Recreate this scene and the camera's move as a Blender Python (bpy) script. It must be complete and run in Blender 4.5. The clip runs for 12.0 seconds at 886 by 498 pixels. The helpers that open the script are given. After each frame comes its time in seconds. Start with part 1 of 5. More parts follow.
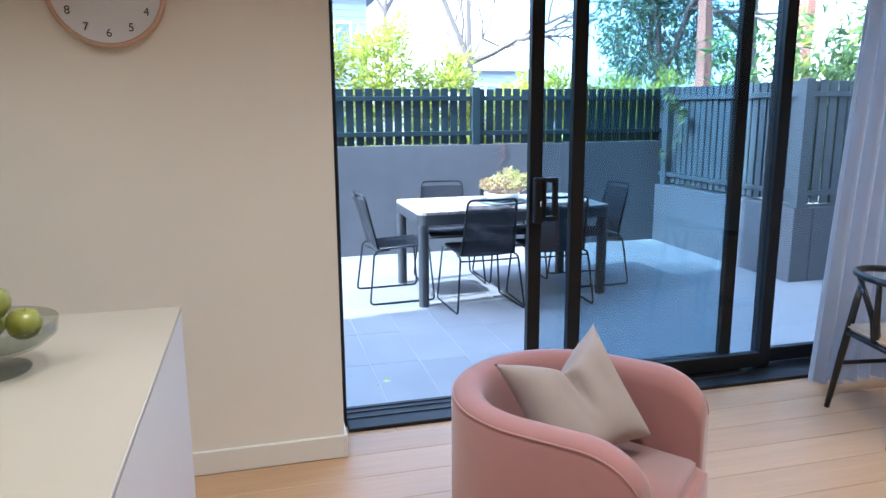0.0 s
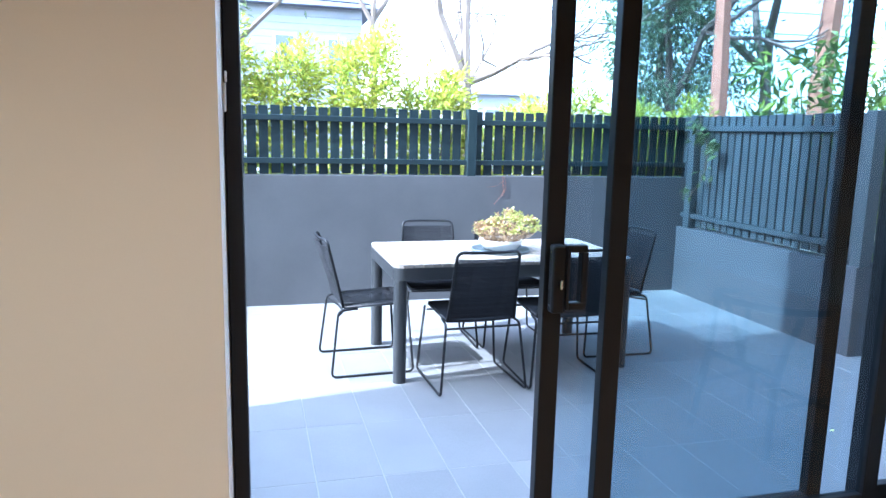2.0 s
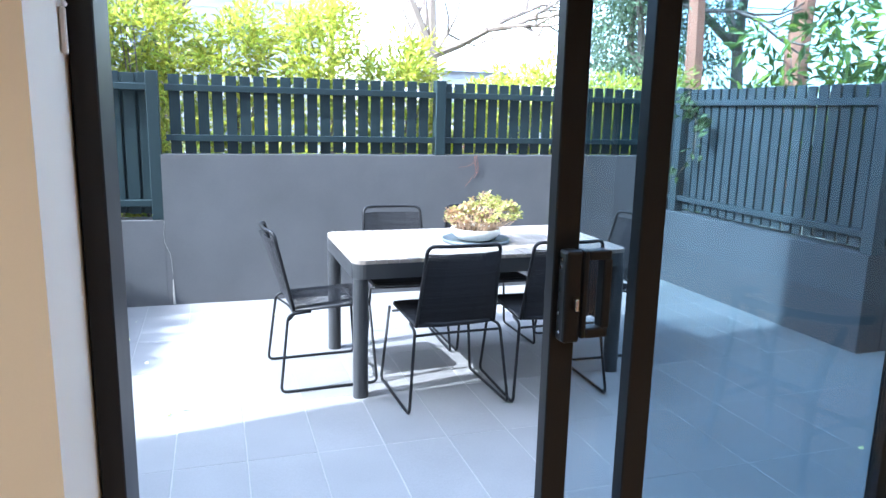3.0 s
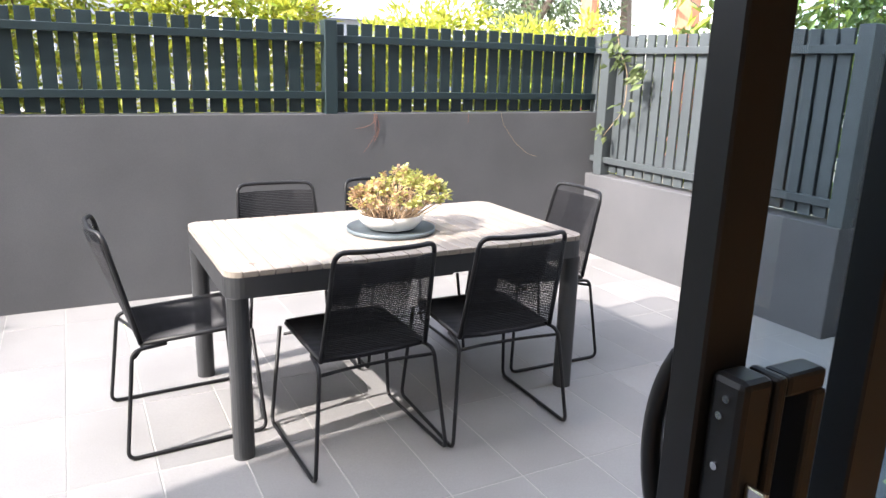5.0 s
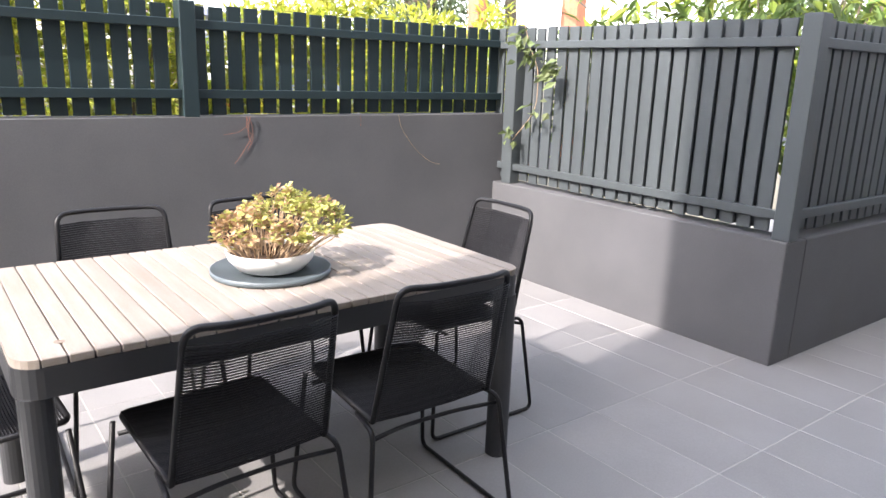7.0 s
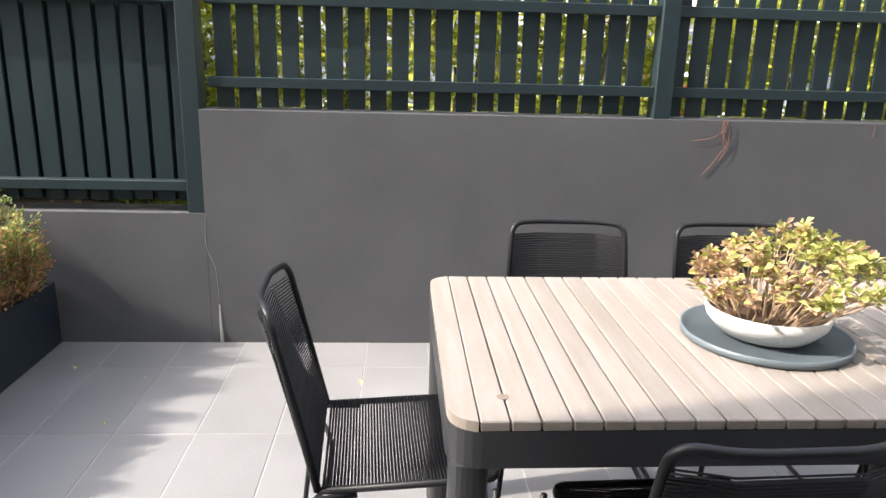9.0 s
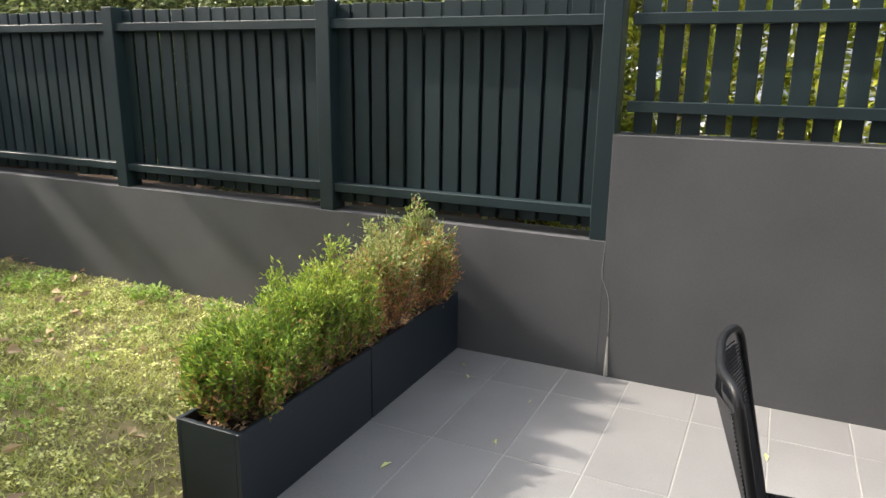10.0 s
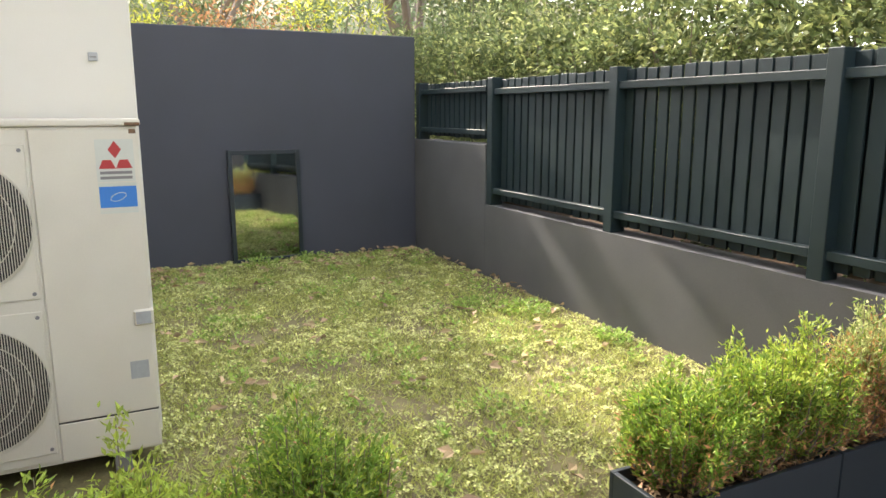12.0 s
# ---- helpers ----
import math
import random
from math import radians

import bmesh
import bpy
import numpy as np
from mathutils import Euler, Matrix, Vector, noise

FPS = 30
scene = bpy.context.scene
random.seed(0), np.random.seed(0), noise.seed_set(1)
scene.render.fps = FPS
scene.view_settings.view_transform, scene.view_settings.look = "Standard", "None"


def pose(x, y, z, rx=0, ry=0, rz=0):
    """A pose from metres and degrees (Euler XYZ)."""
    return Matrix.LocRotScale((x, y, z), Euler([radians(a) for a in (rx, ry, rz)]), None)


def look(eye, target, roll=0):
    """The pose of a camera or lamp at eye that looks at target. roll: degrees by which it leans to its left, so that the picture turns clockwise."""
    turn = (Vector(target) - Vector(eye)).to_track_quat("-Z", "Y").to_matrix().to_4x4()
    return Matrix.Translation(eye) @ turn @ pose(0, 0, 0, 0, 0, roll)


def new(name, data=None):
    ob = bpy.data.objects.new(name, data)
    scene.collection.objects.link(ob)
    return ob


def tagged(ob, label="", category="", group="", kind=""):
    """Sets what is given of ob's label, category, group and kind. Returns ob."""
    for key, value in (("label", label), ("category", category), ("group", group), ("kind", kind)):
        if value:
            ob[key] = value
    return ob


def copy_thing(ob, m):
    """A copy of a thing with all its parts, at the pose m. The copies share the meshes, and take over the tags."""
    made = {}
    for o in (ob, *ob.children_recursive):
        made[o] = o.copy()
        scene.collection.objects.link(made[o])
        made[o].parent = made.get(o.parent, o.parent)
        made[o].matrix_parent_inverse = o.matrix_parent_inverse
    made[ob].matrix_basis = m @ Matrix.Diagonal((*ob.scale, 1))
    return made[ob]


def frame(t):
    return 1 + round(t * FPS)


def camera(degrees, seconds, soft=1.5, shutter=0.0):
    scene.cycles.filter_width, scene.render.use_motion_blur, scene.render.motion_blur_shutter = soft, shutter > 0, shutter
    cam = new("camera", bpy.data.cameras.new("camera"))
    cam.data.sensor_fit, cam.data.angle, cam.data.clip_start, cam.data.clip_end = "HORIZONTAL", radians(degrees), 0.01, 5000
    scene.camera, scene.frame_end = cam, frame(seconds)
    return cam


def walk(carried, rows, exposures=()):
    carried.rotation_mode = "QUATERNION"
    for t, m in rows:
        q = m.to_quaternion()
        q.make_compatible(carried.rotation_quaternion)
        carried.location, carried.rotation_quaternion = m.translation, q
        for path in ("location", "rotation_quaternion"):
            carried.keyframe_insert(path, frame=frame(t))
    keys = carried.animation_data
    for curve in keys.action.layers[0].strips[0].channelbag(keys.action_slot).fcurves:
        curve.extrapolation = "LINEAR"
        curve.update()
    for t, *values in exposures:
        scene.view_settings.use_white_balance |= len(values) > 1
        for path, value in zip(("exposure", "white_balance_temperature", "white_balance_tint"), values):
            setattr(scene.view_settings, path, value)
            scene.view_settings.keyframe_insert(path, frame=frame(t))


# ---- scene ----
cam = camera(64.2, 12.0)
PATH = [
    (0, (0.149, -0.012, 1.516), (0.647, 1.886, 1.13), -0.4),
    (0.5, (0.257, 0.282, 1.538), (0.742, 2.188, 1.18), 0.4),
    (1, (0.378, 0.496, 1.526), (0.846, 2.411, 1.186), 0.7),
    (1.5, (0.497, 0.777, 1.535), (0.971, 2.692, 1.205), 1.0),
    (2, (0.515, 1.089, 1.541), (1.029, 2.994, 1.215), 1.3),
    (2.5, (0.543, 1.396, 1.513), (1.096, 3.286, 1.158), 1.5),
    (3, (0.667, 1.701, 1.503), (1.274, 3.568, 1.122), 1.3),
    (4.8, (0.854, 2.627, 1.518), (1.734, 4.35, 1.012), 1.9),
    (5, (0.882, 2.708, 1.482), (1.787, 4.419, 0.98), 1.6),
    (5.5, (0.955, 2.912, 1.467), (1.923, 4.588, 0.964), 1.5),
    (6, (1.058, 3.122, 1.447), (2.117, 4.743, 0.944), 1.7),
    (6.5, (1.164, 3.22, 1.453), (2.31, 4.783, 0.958), 1.7),
    (6.7, (1.183, 3.289, 1.435), (2.375, 4.82, 0.951), 1.9),
    (8.3, (1.209, 3.815, 1.428), (1.9, 5.619, 0.911), 1.8),
    (8.5, (1.244, 3.879, 1.418), (1.781, 5.735, 0.901), 1.6),
    (9, (1.232, 3.988, 1.408), (1.346, 5.914, 0.882), 1.5),
    (9.5, (1.108, 4.102, 1.409), (0.752, 6.002, 0.894), 1.2),
    (10, (0.958, 4.158, 1.421), (0.133, 5.912, 0.925), 0.8),
    (10.5, (0.906, 4.204, 1.431), (-0.337, 5.701, 0.97), 0.4),
    (11, (0.921, 4.224, 1.452), (-0.613, 5.434, 1.025), -0.1),
    (11.5, (0.923, 4.233, 1.446), (-0.772, 5.218, 1.052), 0.1),
    (12, (0.967, 4.252, 1.458), (-0.797, 5.114, 1.079), 0.0),
]
EXPOSURES = [
    (0.0, 2.28, 4580, 8), (1.5, 2.36, 4750, 8), (3.0, 2.3, 5150, 8), (4.8, 1.9, 6550, 14), (6.7, 1.7, 6600, 17),
    (8.5, 1.48, 6750, 14), (9.2, 1.4, 6800, 13), (9.6, 1.22, 6900, 12), (10.0, 1.16, 7000, 11), (10.5, 1.36, 7200, 12), (11.2, 1.7, 7300, 13), (12.0, 1.75, 7300, 13),
]
walk(cam, [(t, look(eye, target, roll)) for t, eye, target, roll in PATH], EXPOSURES)

# ---- light ----
SUN_EL, SUN_TURN = 39.0, 10.3   # height of the sun; its light runs along +x, turned this far to +y
world = bpy.data.worlds.new("sky")
scene.world = world
world.use_nodes = True
wn = world.node_tree.nodes
sky = wn.new("ShaderNodeTexSky")
sky.sky_type = "NISHITA"
sky.sun_disc = False
sky.sun_elevation = radians(SUN_EL)
sky.sun_rotation = radians(-90 - SUN_TURN)
sky.dust_density = 2.0
wn["Background"].inputs[1].default_value = 0.345
haze = wn.new("ShaderNodeHueSaturation")
haze.inputs["Saturation"].default_value = 0.55
world.node_tree.links.new(sky.outputs[0], haze.inputs["Color"])
world.node_tree.links.new(haze.outputs[0], wn["Background"].inputs[0])
sun_data = bpy.data.lights.new("sun", "SUN")
sun_data.energy, sun_data.angle, sun_data.color = 3.05, radians(0.6), (1.0, 0.95, 0.87)
sun = new("sun", sun_data)
_d = Vector((math.cos(radians(SUN_TURN)), math.sin(radians(SUN_TURN)), -math.tan(radians(SUN_EL))))
sun.matrix_world = look((-12, 2, 12), Vector((-12, 2, 12)) + _d)


# ---- materials ----
def mat(name, base, rough=0.6, metal=0.0, vary=0.12, scale=6.0, fine=60.0, bump=0.15, dark=None, per=None, spec=0.5,
        stretch=(1, 1, 1), mottle=0.5, trans=0.0, sheen=0.0, span=0.08):
    """A surface with variation at two scales. dark: the colour towards which it wears; per: 'object' or 'island' for piece by piece change."""
    m = bpy.data.materials.new(name)
    m.use_nodes = True
    nt, n = m.node_tree, m.node_tree.nodes
    b = n["Principled BSDF"]
    link = nt.links.new
    co = n.new("ShaderNodeTexCoord")
    mp = n.new("ShaderNodeMapping")
    mp.inputs["Scale"].default_value = stretch
    link(co.outputs["Object"], mp.inputs[0])
    if per == "object":
        shift = n.new("ShaderNodeMath")
        shift.operation = "MULTIPLY"
        shift.inputs[1].default_value = 43.0
        link(n.new("ShaderNodeObjectInfo").outputs["Random"], shift.inputs[0])
        link(shift.outputs[0], mp.inputs["Location"])
    n1, n2 = n.new("ShaderNodeTexNoise"), n.new("ShaderNodeTexNoise")
    n1.inputs["Scale"].default_value, n1.inputs["Detail"].default_value = scale, 5
    n2.inputs["Scale"].default_value, n2.inputs["Detail"].default_value = fine, 3
    for k in (n1, n2):
        link(mp.outputs[0], k.inputs[0])
    dk = dark or tuple(c * 0.55 for c in base)
    ramp = n.new("ShaderNodeValToRGB")
    ramp.color_ramp.elements[0].position, ramp.color_ramp.elements[1].position = 0.5 - mottle / 2, 0.5 + mottle / 2
    mixf = n.new("ShaderNodeMath")
    mixf.operation = "ADD"
    sc1, sc2 = n.new("ShaderNodeMath"), n.new("ShaderNodeMath")
    sc1.operation = sc2.operation = "MULTIPLY"
    link(n1.outputs[0], sc1.inputs[0]); sc1.inputs[1].default_value = 0.65
    link(n2.outputs[0], sc2.inputs[0]); sc2.inputs[1].default_value = 0.35
    link(sc1.outputs[0], mixf.inputs[0]); link(sc2.outputs[0], mixf.inputs[1])
    link(mixf.outputs[0], ramp.inputs[0])
    e0 = [c * (1 - vary) + d * vary for c, d in zip(base, dk)]
    e1 = [min(1, c * (1 + vary * 0.5)) for c in base]
    ramp.color_ramp.elements[0].color, ramp.color_ramp.elements[1].color = (*e0, 1), (*e1, 1)
    out = ramp.outputs[0]
    if per:
        src = n.new("ShaderNodeObjectInfo").outputs["Random"] if per == "object" else n.new("ShaderNodeNewGeometry").outputs["Random Per Island"]
        hsv = n.new("ShaderNodeHueSaturation")
        mr = n.new("ShaderNodeMapRange")
        mr.inputs["To Min"].default_value, mr.inputs["To Max"].default_value = (1 - span, 1 + span) if per == "object" else (0.6, 1.45)
        link(src, mr.inputs[0]); link(mr.outputs[0], hsv.inputs["Value"]); link(out, hsv.inputs["Color"])
        if per == "island":
            mh = n.new("ShaderNodeMapRange")
            mh.inputs["To Min"].default_value, mh.inputs["To Max"].default_value = 0.485, 0.512
            wob = n.new("ShaderNodeMath"); wob.operation = "FRACT"
            mul = n.new("ShaderNodeMath"); mul.operation = "MULTIPLY"; mul.inputs[1].default_value = 7.31
            link(src, mul.inputs[0]); link(mul.outputs[0], wob.inputs[0]); link(wob.outputs[0], mh.inputs[0]); link(mh.outputs[0], hsv.inputs["Hue"])
        out = hsv.outputs[0]
    link(out, b.inputs["Base Color"])
    rr = n.new("ShaderNodeMapRange")
    rr.inputs["To Min"].default_value, rr.inputs["To Max"].default_value = max(0.02, rough - 0.1), min(1, rough + 0.1)
    link(n1.outputs[0], rr.inputs[0]); link(rr.outputs[0], b.inputs["Roughness"])
    b.inputs["Metallic"].default_value = metal
    b.inputs["Specular IOR Level"].default_value = spec
    if sheen:
        b.inputs["Sheen Weight"].default_value = sheen
    if bump:
        bp = n.new("ShaderNodeBump")
        bp.inputs["Strength"].default_value, bp.inputs["Distance"].default_value = bump, 0.004
        link(mixf.outputs[0], bp.inputs["Height"]); link(bp.outputs[0], b.inputs["Normal"])
    if trans:
        tr = n.new("ShaderNodeBsdfTranslucent")
        mx = n.new("ShaderNodeMixShader")
        mx.inputs[0].default_value = trans
        link(out, tr.inputs[0]); link(b.outputs[0], mx.inputs[1]); link(tr.outputs[0], mx.inputs[2])
        link(mx.outputs[0], n["Material Output"].inputs[0])
    return m


def glass(name, tint, gloss=1.0):
    m = bpy.data.materials.new(name)
    m.use_nodes = True
    nt, n = m.node_tree, m.node_tree.nodes
    n.remove(n["Principled BSDF"])
    tr, gl, fr, mx = (n.new("ShaderNode" + k) for k in ("BsdfTransparent", "BsdfGlossy", "LayerWeight", "MixShader"))
    pw, ad = n.new("ShaderNodeMath"), n.new("ShaderNodeMath")
    pw.operation, ad.operation = "POWER", "MULTIPLY_ADD"
    pw.inputs[1].default_value, ad.inputs[1].default_value, ad.inputs[2].default_value = 4.0, 0.22, 0.03 * gloss
    tr.inputs[0].default_value = (*tint, 1)
    gl.inputs["Roughness"].default_value = 0.01
    fr.inputs[0].default_value = 0.5
    nt.links.new(fr.outputs["Facing"], pw.inputs[0]); nt.links.new(pw.outputs[0], ad.inputs[0]); nt.links.new(ad.outputs[0], mx.inputs[0]); nt.links.new(tr.outputs[0], mx.inputs[1])
    nt.links.new(gl.outputs[0], mx.inputs[2]); nt.links.new(mx.outputs[0], n["Material Output"].inputs[0])
    return m


M = {
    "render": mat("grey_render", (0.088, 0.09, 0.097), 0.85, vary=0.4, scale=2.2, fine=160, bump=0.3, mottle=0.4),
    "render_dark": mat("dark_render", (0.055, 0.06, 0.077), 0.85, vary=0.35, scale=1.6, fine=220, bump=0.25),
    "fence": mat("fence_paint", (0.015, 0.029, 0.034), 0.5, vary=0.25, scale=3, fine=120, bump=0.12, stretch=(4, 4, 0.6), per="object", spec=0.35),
    # same fence paint, lightened for the glare and sky light on the side fences
    "fence_hazed": mat("haze_lit_fence_paint", (0.062, 0.074, 0.08), 0.5, vary=0.25, scale=3, fine=120, bump=0.12, stretch=(4, 4, 0.6), per="object"),
    "tile": mat("porcelain_tile", (0.236, 0.234, 0.234), 0.5, vary=0.42, scale=2.2, fine=150, bump=0.1, per="object", span=0.025),
    "grout": mat("grout", (0.35, 0.345, 0.33), 0.9, vary=0.3, scale=8, fine=90),
    "lawn": mat("turf_soil", (0.15, 0.13, 0.055), 0.95, vary=0.75, scale=9, fine=90, bump=0.9, dark=(0.06, 0.045, 0.025), mottle=0.35),
    "blade": mat("grass_blade", (0.4, 0.43, 0.135), 0.6, vary=0.3, per="island", bump=0, trans=0.3),
    "weed": mat("weed_leaf", (0.3, 0.44, 0.1), 0.55, vary=0.3, per="island", bump=0, trans=0.35),
    "earth": mat("earth", (0.16, 0.15, 0.11), 0.95, vary=0.5, scale=0.4, fine=9, bump=0.4),
    "road": mat("asphalt", (0.05, 0.05, 0.052), 0.9, vary=0.3, scale=1, fine=200),
    "mulch": mat("wood_chip", (0.48, 0.34, 0.21), 0.9, vary=0.5, per="island", bump=0.2),
    "soil": mat("potting_soil", (0.09, 0.055, 0.035), 0.95, vary=0.5, scale=20, fine=120, bump=0.8),
    "steel": mat("planter_paint", (0.013, 0.021, 0.029), 0.45, vary=0.3, scale=3, fine=80, bump=0.08),
    "alu": mat("dark_aluminium", (0.035, 0.037, 0.04), 0.42, vary=0.25, scale=4, fine=200, bump=0.04),
    "rod": mat("black_powder_coat", (0.011, 0.0115, 0.0135), 0.45, vary=0.25, scale=20, fine=300, bump=0.08, spec=0.35),
    "cord": mat("grey_cord", (0.011, 0.011, 0.0135), 0.6, vary=0.2, scale=40, fine=400, bump=0.3, per="island", spec=0.3),
    "teak": mat("weathered_teak", (0.238, 0.214, 0.192), 0.75, vary=0.6, scale=5, fine=60, bump=0.3, stretch=(7, 0.7, 7), per="object", dark=(0.2, 0.16, 0.12)),
    "frame": mat("black_door_frame", (0.009, 0.01, 0.012), 0.45, vary=0.2, scale=4, fine=200, bump=0.03, spec=0.3),
    "white_wall": mat("interior_paint", (0.78, 0.725, 0.63), 0.8, vary=0.06, scale=2, fine=260, bump=0.06),
    "trim": mat("gloss_trim", (0.74, 0.7, 0.63), 0.45, vary=0.05, scale=3, fine=150, bump=0.03),
    "ceil": mat("ceiling_paint", (0.8, 0.79, 0.77), 0.9, vary=0.04, scale=2, fine=200, bump=0.04),
    "house": mat("pale_render", (0.66, 0.63, 0.56), 0.85, vary=0.1, scale=1.2, fine=200, bump=0.15),
    "oak": mat("oak_plank", (0.46, 0.29, 0.155), 0.36, vary=0.3, scale=4, fine=40, bump=0.12, stretch=(0.6, 9, 9), per="object", dark=(0.3, 0.18, 0.1)),
    "stone": mat("island_stone", (0.42, 0.37, 0.3), 0.35, vary=0.1, scale=6, fine=120, bump=0.02),
    "laminate": mat("white_panel", (0.78, 0.77, 0.76), 0.4, vary=0.04, scale=3, fine=100, bump=0.02),
    "pink": mat("pink_velvet", (0.35, 0.165, 0.15), 0.85, vary=0.18, scale=9, fine=500, bump=0.25, sheen=0.35),
    "linen": mat("linen", (0.35, 0.285, 0.255), 0.9, vary=0.2, scale=14, fine=600, bump=0.4, sheen=0.2),
    "sheer": mat("curtain_cloth", (0.68, 0.67, 0.68), 0.9, vary=0.1, scale=8, fine=500, bump=0.2, trans=0.3),
    "black_wood": mat("black_stained_wood", (0.012, 0.012, 0.013), 0.4, vary=0.25, scale=12, fine=120, bump=0.08),
    "rush": mat("paper_cord", (0.55, 0.39, 0.24), 0.8, vary=0.3, scale=40, fine=300, bump=0.5),
    "apple": mat("green_apple", (0.27, 0.28, 0.045), 0.3, vary=0.3, scale=12, fine=140, bump=0.04, dark=(0.22, 0.16, 0.04)),
    "clock_rim": mat("pale_timber", (0.55, 0.36, 0.24), 0.5, vary=0.2, scale=14, fine=90, bump=0.08),
    "clock_face": mat("clock_face", (0.72, 0.71, 0.72), 0.5, vary=0.03, bump=0),
    "ink": mat("dark_ink", (0.03, 0.03, 0.03), 0.6, bump=0),
    "chrome": mat("chrome", (0.75, 0.75, 0.76), 0.15, metal=1.0, vary=0.05, bump=0),
    "plastic": mat("white_plastic", (0.75, 0.74, 0.72), 0.4, vary=0.05, bump=0),
    "ac": mat("cream_enamel", (0.62, 0.58, 0.49), 0.45, vary=0.14, scale=4, fine=160, bump=0.05, dark=(0.4, 0.35, 0.27)),
    "ac_dark": mat("condenser_dark", (0.02, 0.02, 0.02), 0.6, vary=0.3, scale=20, fine=200, bump=0.1),
    "red": mat("red_print", (0.42, 0.03, 0.03), 0.5, vary=0.1, bump=0),
    "blue": mat("blue_print", (0.03, 0.19, 0.55), 0.4, vary=0.1, bump=0),
    "sticker": mat("pale_sticker", (0.55, 0.56, 0.5), 0.4, vary=0.08, bump=0),
    "grey_print": mat("grey_print", (0.2, 0.19, 0.19), 0.5, bump=0),
    "grey_plate": mat("faded_plate", (0.36, 0.37, 0.37), 0.5, vary=0.2, scale=30, bump=0),
    "ceramic": mat("white_ceramic", (0.74, 0.73, 0.71), 0.3, vary=0.06, scale=9, fine=120, bump=0.03),
    "tray": mat("slate_blue_tray", (0.12, 0.15, 0.168), 0.5, vary=0.2, scale=9, fine=120, bump=0.06),
    "succ": mat("succulent_leaf", (0.43, 0.44, 0.13), 0.5, vary=0.3, per="island", bump=0, trans=0.25),
    "succ_red": mat("blushed_leaf", (0.42, 0.28, 0.155), 0.5, vary=0.3, per="island", bump=0, trans=0.25),
    "stem": mat("dry_stem", (0.42, 0.3, 0.19), 0.8, vary=0.3, scale=30, fine=200),
    "root": mat("red_brown_root", (0.23, 0.1, 0.07), 0.8, vary=0.4, scale=30, fine=200),
    "leaf": mat("shrub_leaf", (0.17, 0.28, 0.04), 0.4, vary=0.3, per="island", bump=0, trans=0.35),
    "leaf_light": mat("new_shoot_leaf", (0.37, 0.46, 0.08), 0.4, vary=0.3, per="island", bump=0, trans=0.4),
    "leaf_brown": mat("dead_leaf", (0.48, 0.26, 0.12), 0.75, vary=0.4, per="island", bump=0, trans=0.2),
    "leaf_silver": mat("silvery_leaf", (0.38, 0.42, 0.17), 0.4, vary=0.3, per="island", bump=0, trans=0.3),
    "clover": mat("clover_leaf", (0.64, 0.67, 0.29), 0.6, vary=0.4, per="island", bump=0, trans=0.35),
    "rust": mat("rust_stain", (0.16, 0.09, 0.05), 0.9, vary=0.5, scale=60, fine=300, bump=0.3),
    "fallen": mat("fallen_leaf", (0.4, 0.29, 0.17), 0.8, vary=0.5, per="island", bump=0, trans=0.1),
    "hedge": mat("lime_hedge_leaf", (0.48, 0.5, 0.07), 0.5, vary=0.3, per="island", bump=0, trans=0.36),
    "hedge_dark": mat("hedge_leaf", (0.15, 0.195, 0.08), 0.65, vary=0.3, per="island", bump=0, trans=0.3),
    "broad": mat("broad_leaf", (0.17, 0.25, 0.075), 0.35, vary=0.3, per="island", bump=0, trans=0.3),
    "far_leaf": mat("tree_leaf", (0.18, 0.24, 0.13), 0.6, vary=0.3, per="island", bump=0, trans=0.3),
    "bark": mat("bark", (0.2, 0.16, 0.13), 0.9, vary=0.4, scale=9, fine=60, bump=0.6, stretch=(3, 3, 0.6)),
    "red_bark": mat("red_bark", (0.46, 0.2, 0.12), 0.9, vary=0.4, scale=9, fine=60, bump=0.6, stretch=(3, 3, 0.6)),
    "weatherboard": mat("weatherboard", (0.4, 0.42, 0.47), 0.7, vary=0.1, scale=2, fine=60),
    "roof": mat("slate_roof", (0.11, 0.12, 0.16), 0.7, vary=0.3, scale=3, fine=50),
    "car_white": mat("white_car_paint", (0.72, 0.73, 0.74), 0.2, vary=0.04, scale=2, fine=60, bump=0),
    "tyre": mat("tyre_rubber", (0.02, 0.02, 0.021), 0.8, vary=0.2, scale=20, fine=120, bump=0.1),
    "tail_light": mat("red_lens", (0.5, 0.02, 0.03), 0.2, vary=0.1, bump=0),
    "dry_bank": mat("dry_bank_earth", (0.3, 0.27, 0.19), 0.95, vary=0.6, scale=0.7, fine=9, bump=0.5, dark=(0.12, 0.13, 0.06)),
    "window": mat("dark_window", (0.22, 0.25, 0.3), 0.1, vary=0.1, bump=0),
}
M["glass"] = glass("door_glass", (0.735, 0.81, 0.85))
M["clear_glass"] = glass("window_glass", (0.93, 0.95, 0.96))
M["bowl_glass"] = glass("smoked_glass", (0.8, 0.82, 0.8))
mir = bpy.data.materials.new("mirror_silver")
mir.use_nodes = True
_b = mir.node_tree.nodes["Principled BSDF"]
_b.inputs["Base Color"].default_value, _b.inputs["Metallic"].default_value, _b.inputs["Roughness"].default_value = (0.33, 0.36, 0.38, 1), 1.0, 0.04
M["mirror"] = mir


# ---- helpers of the build ----
def mesh_of(name, bm, material, smooth=False):
    me = bpy.data.meshes.new(name)
    bmesh.ops.recalc_face_normals(bm, faces=bm.faces)
    bm.to_mesh(me)
    bm.free()
    me.materials.append(M[material])
    if smooth:
        for p in me.polygons:
            p.use_smooth = True
    return me


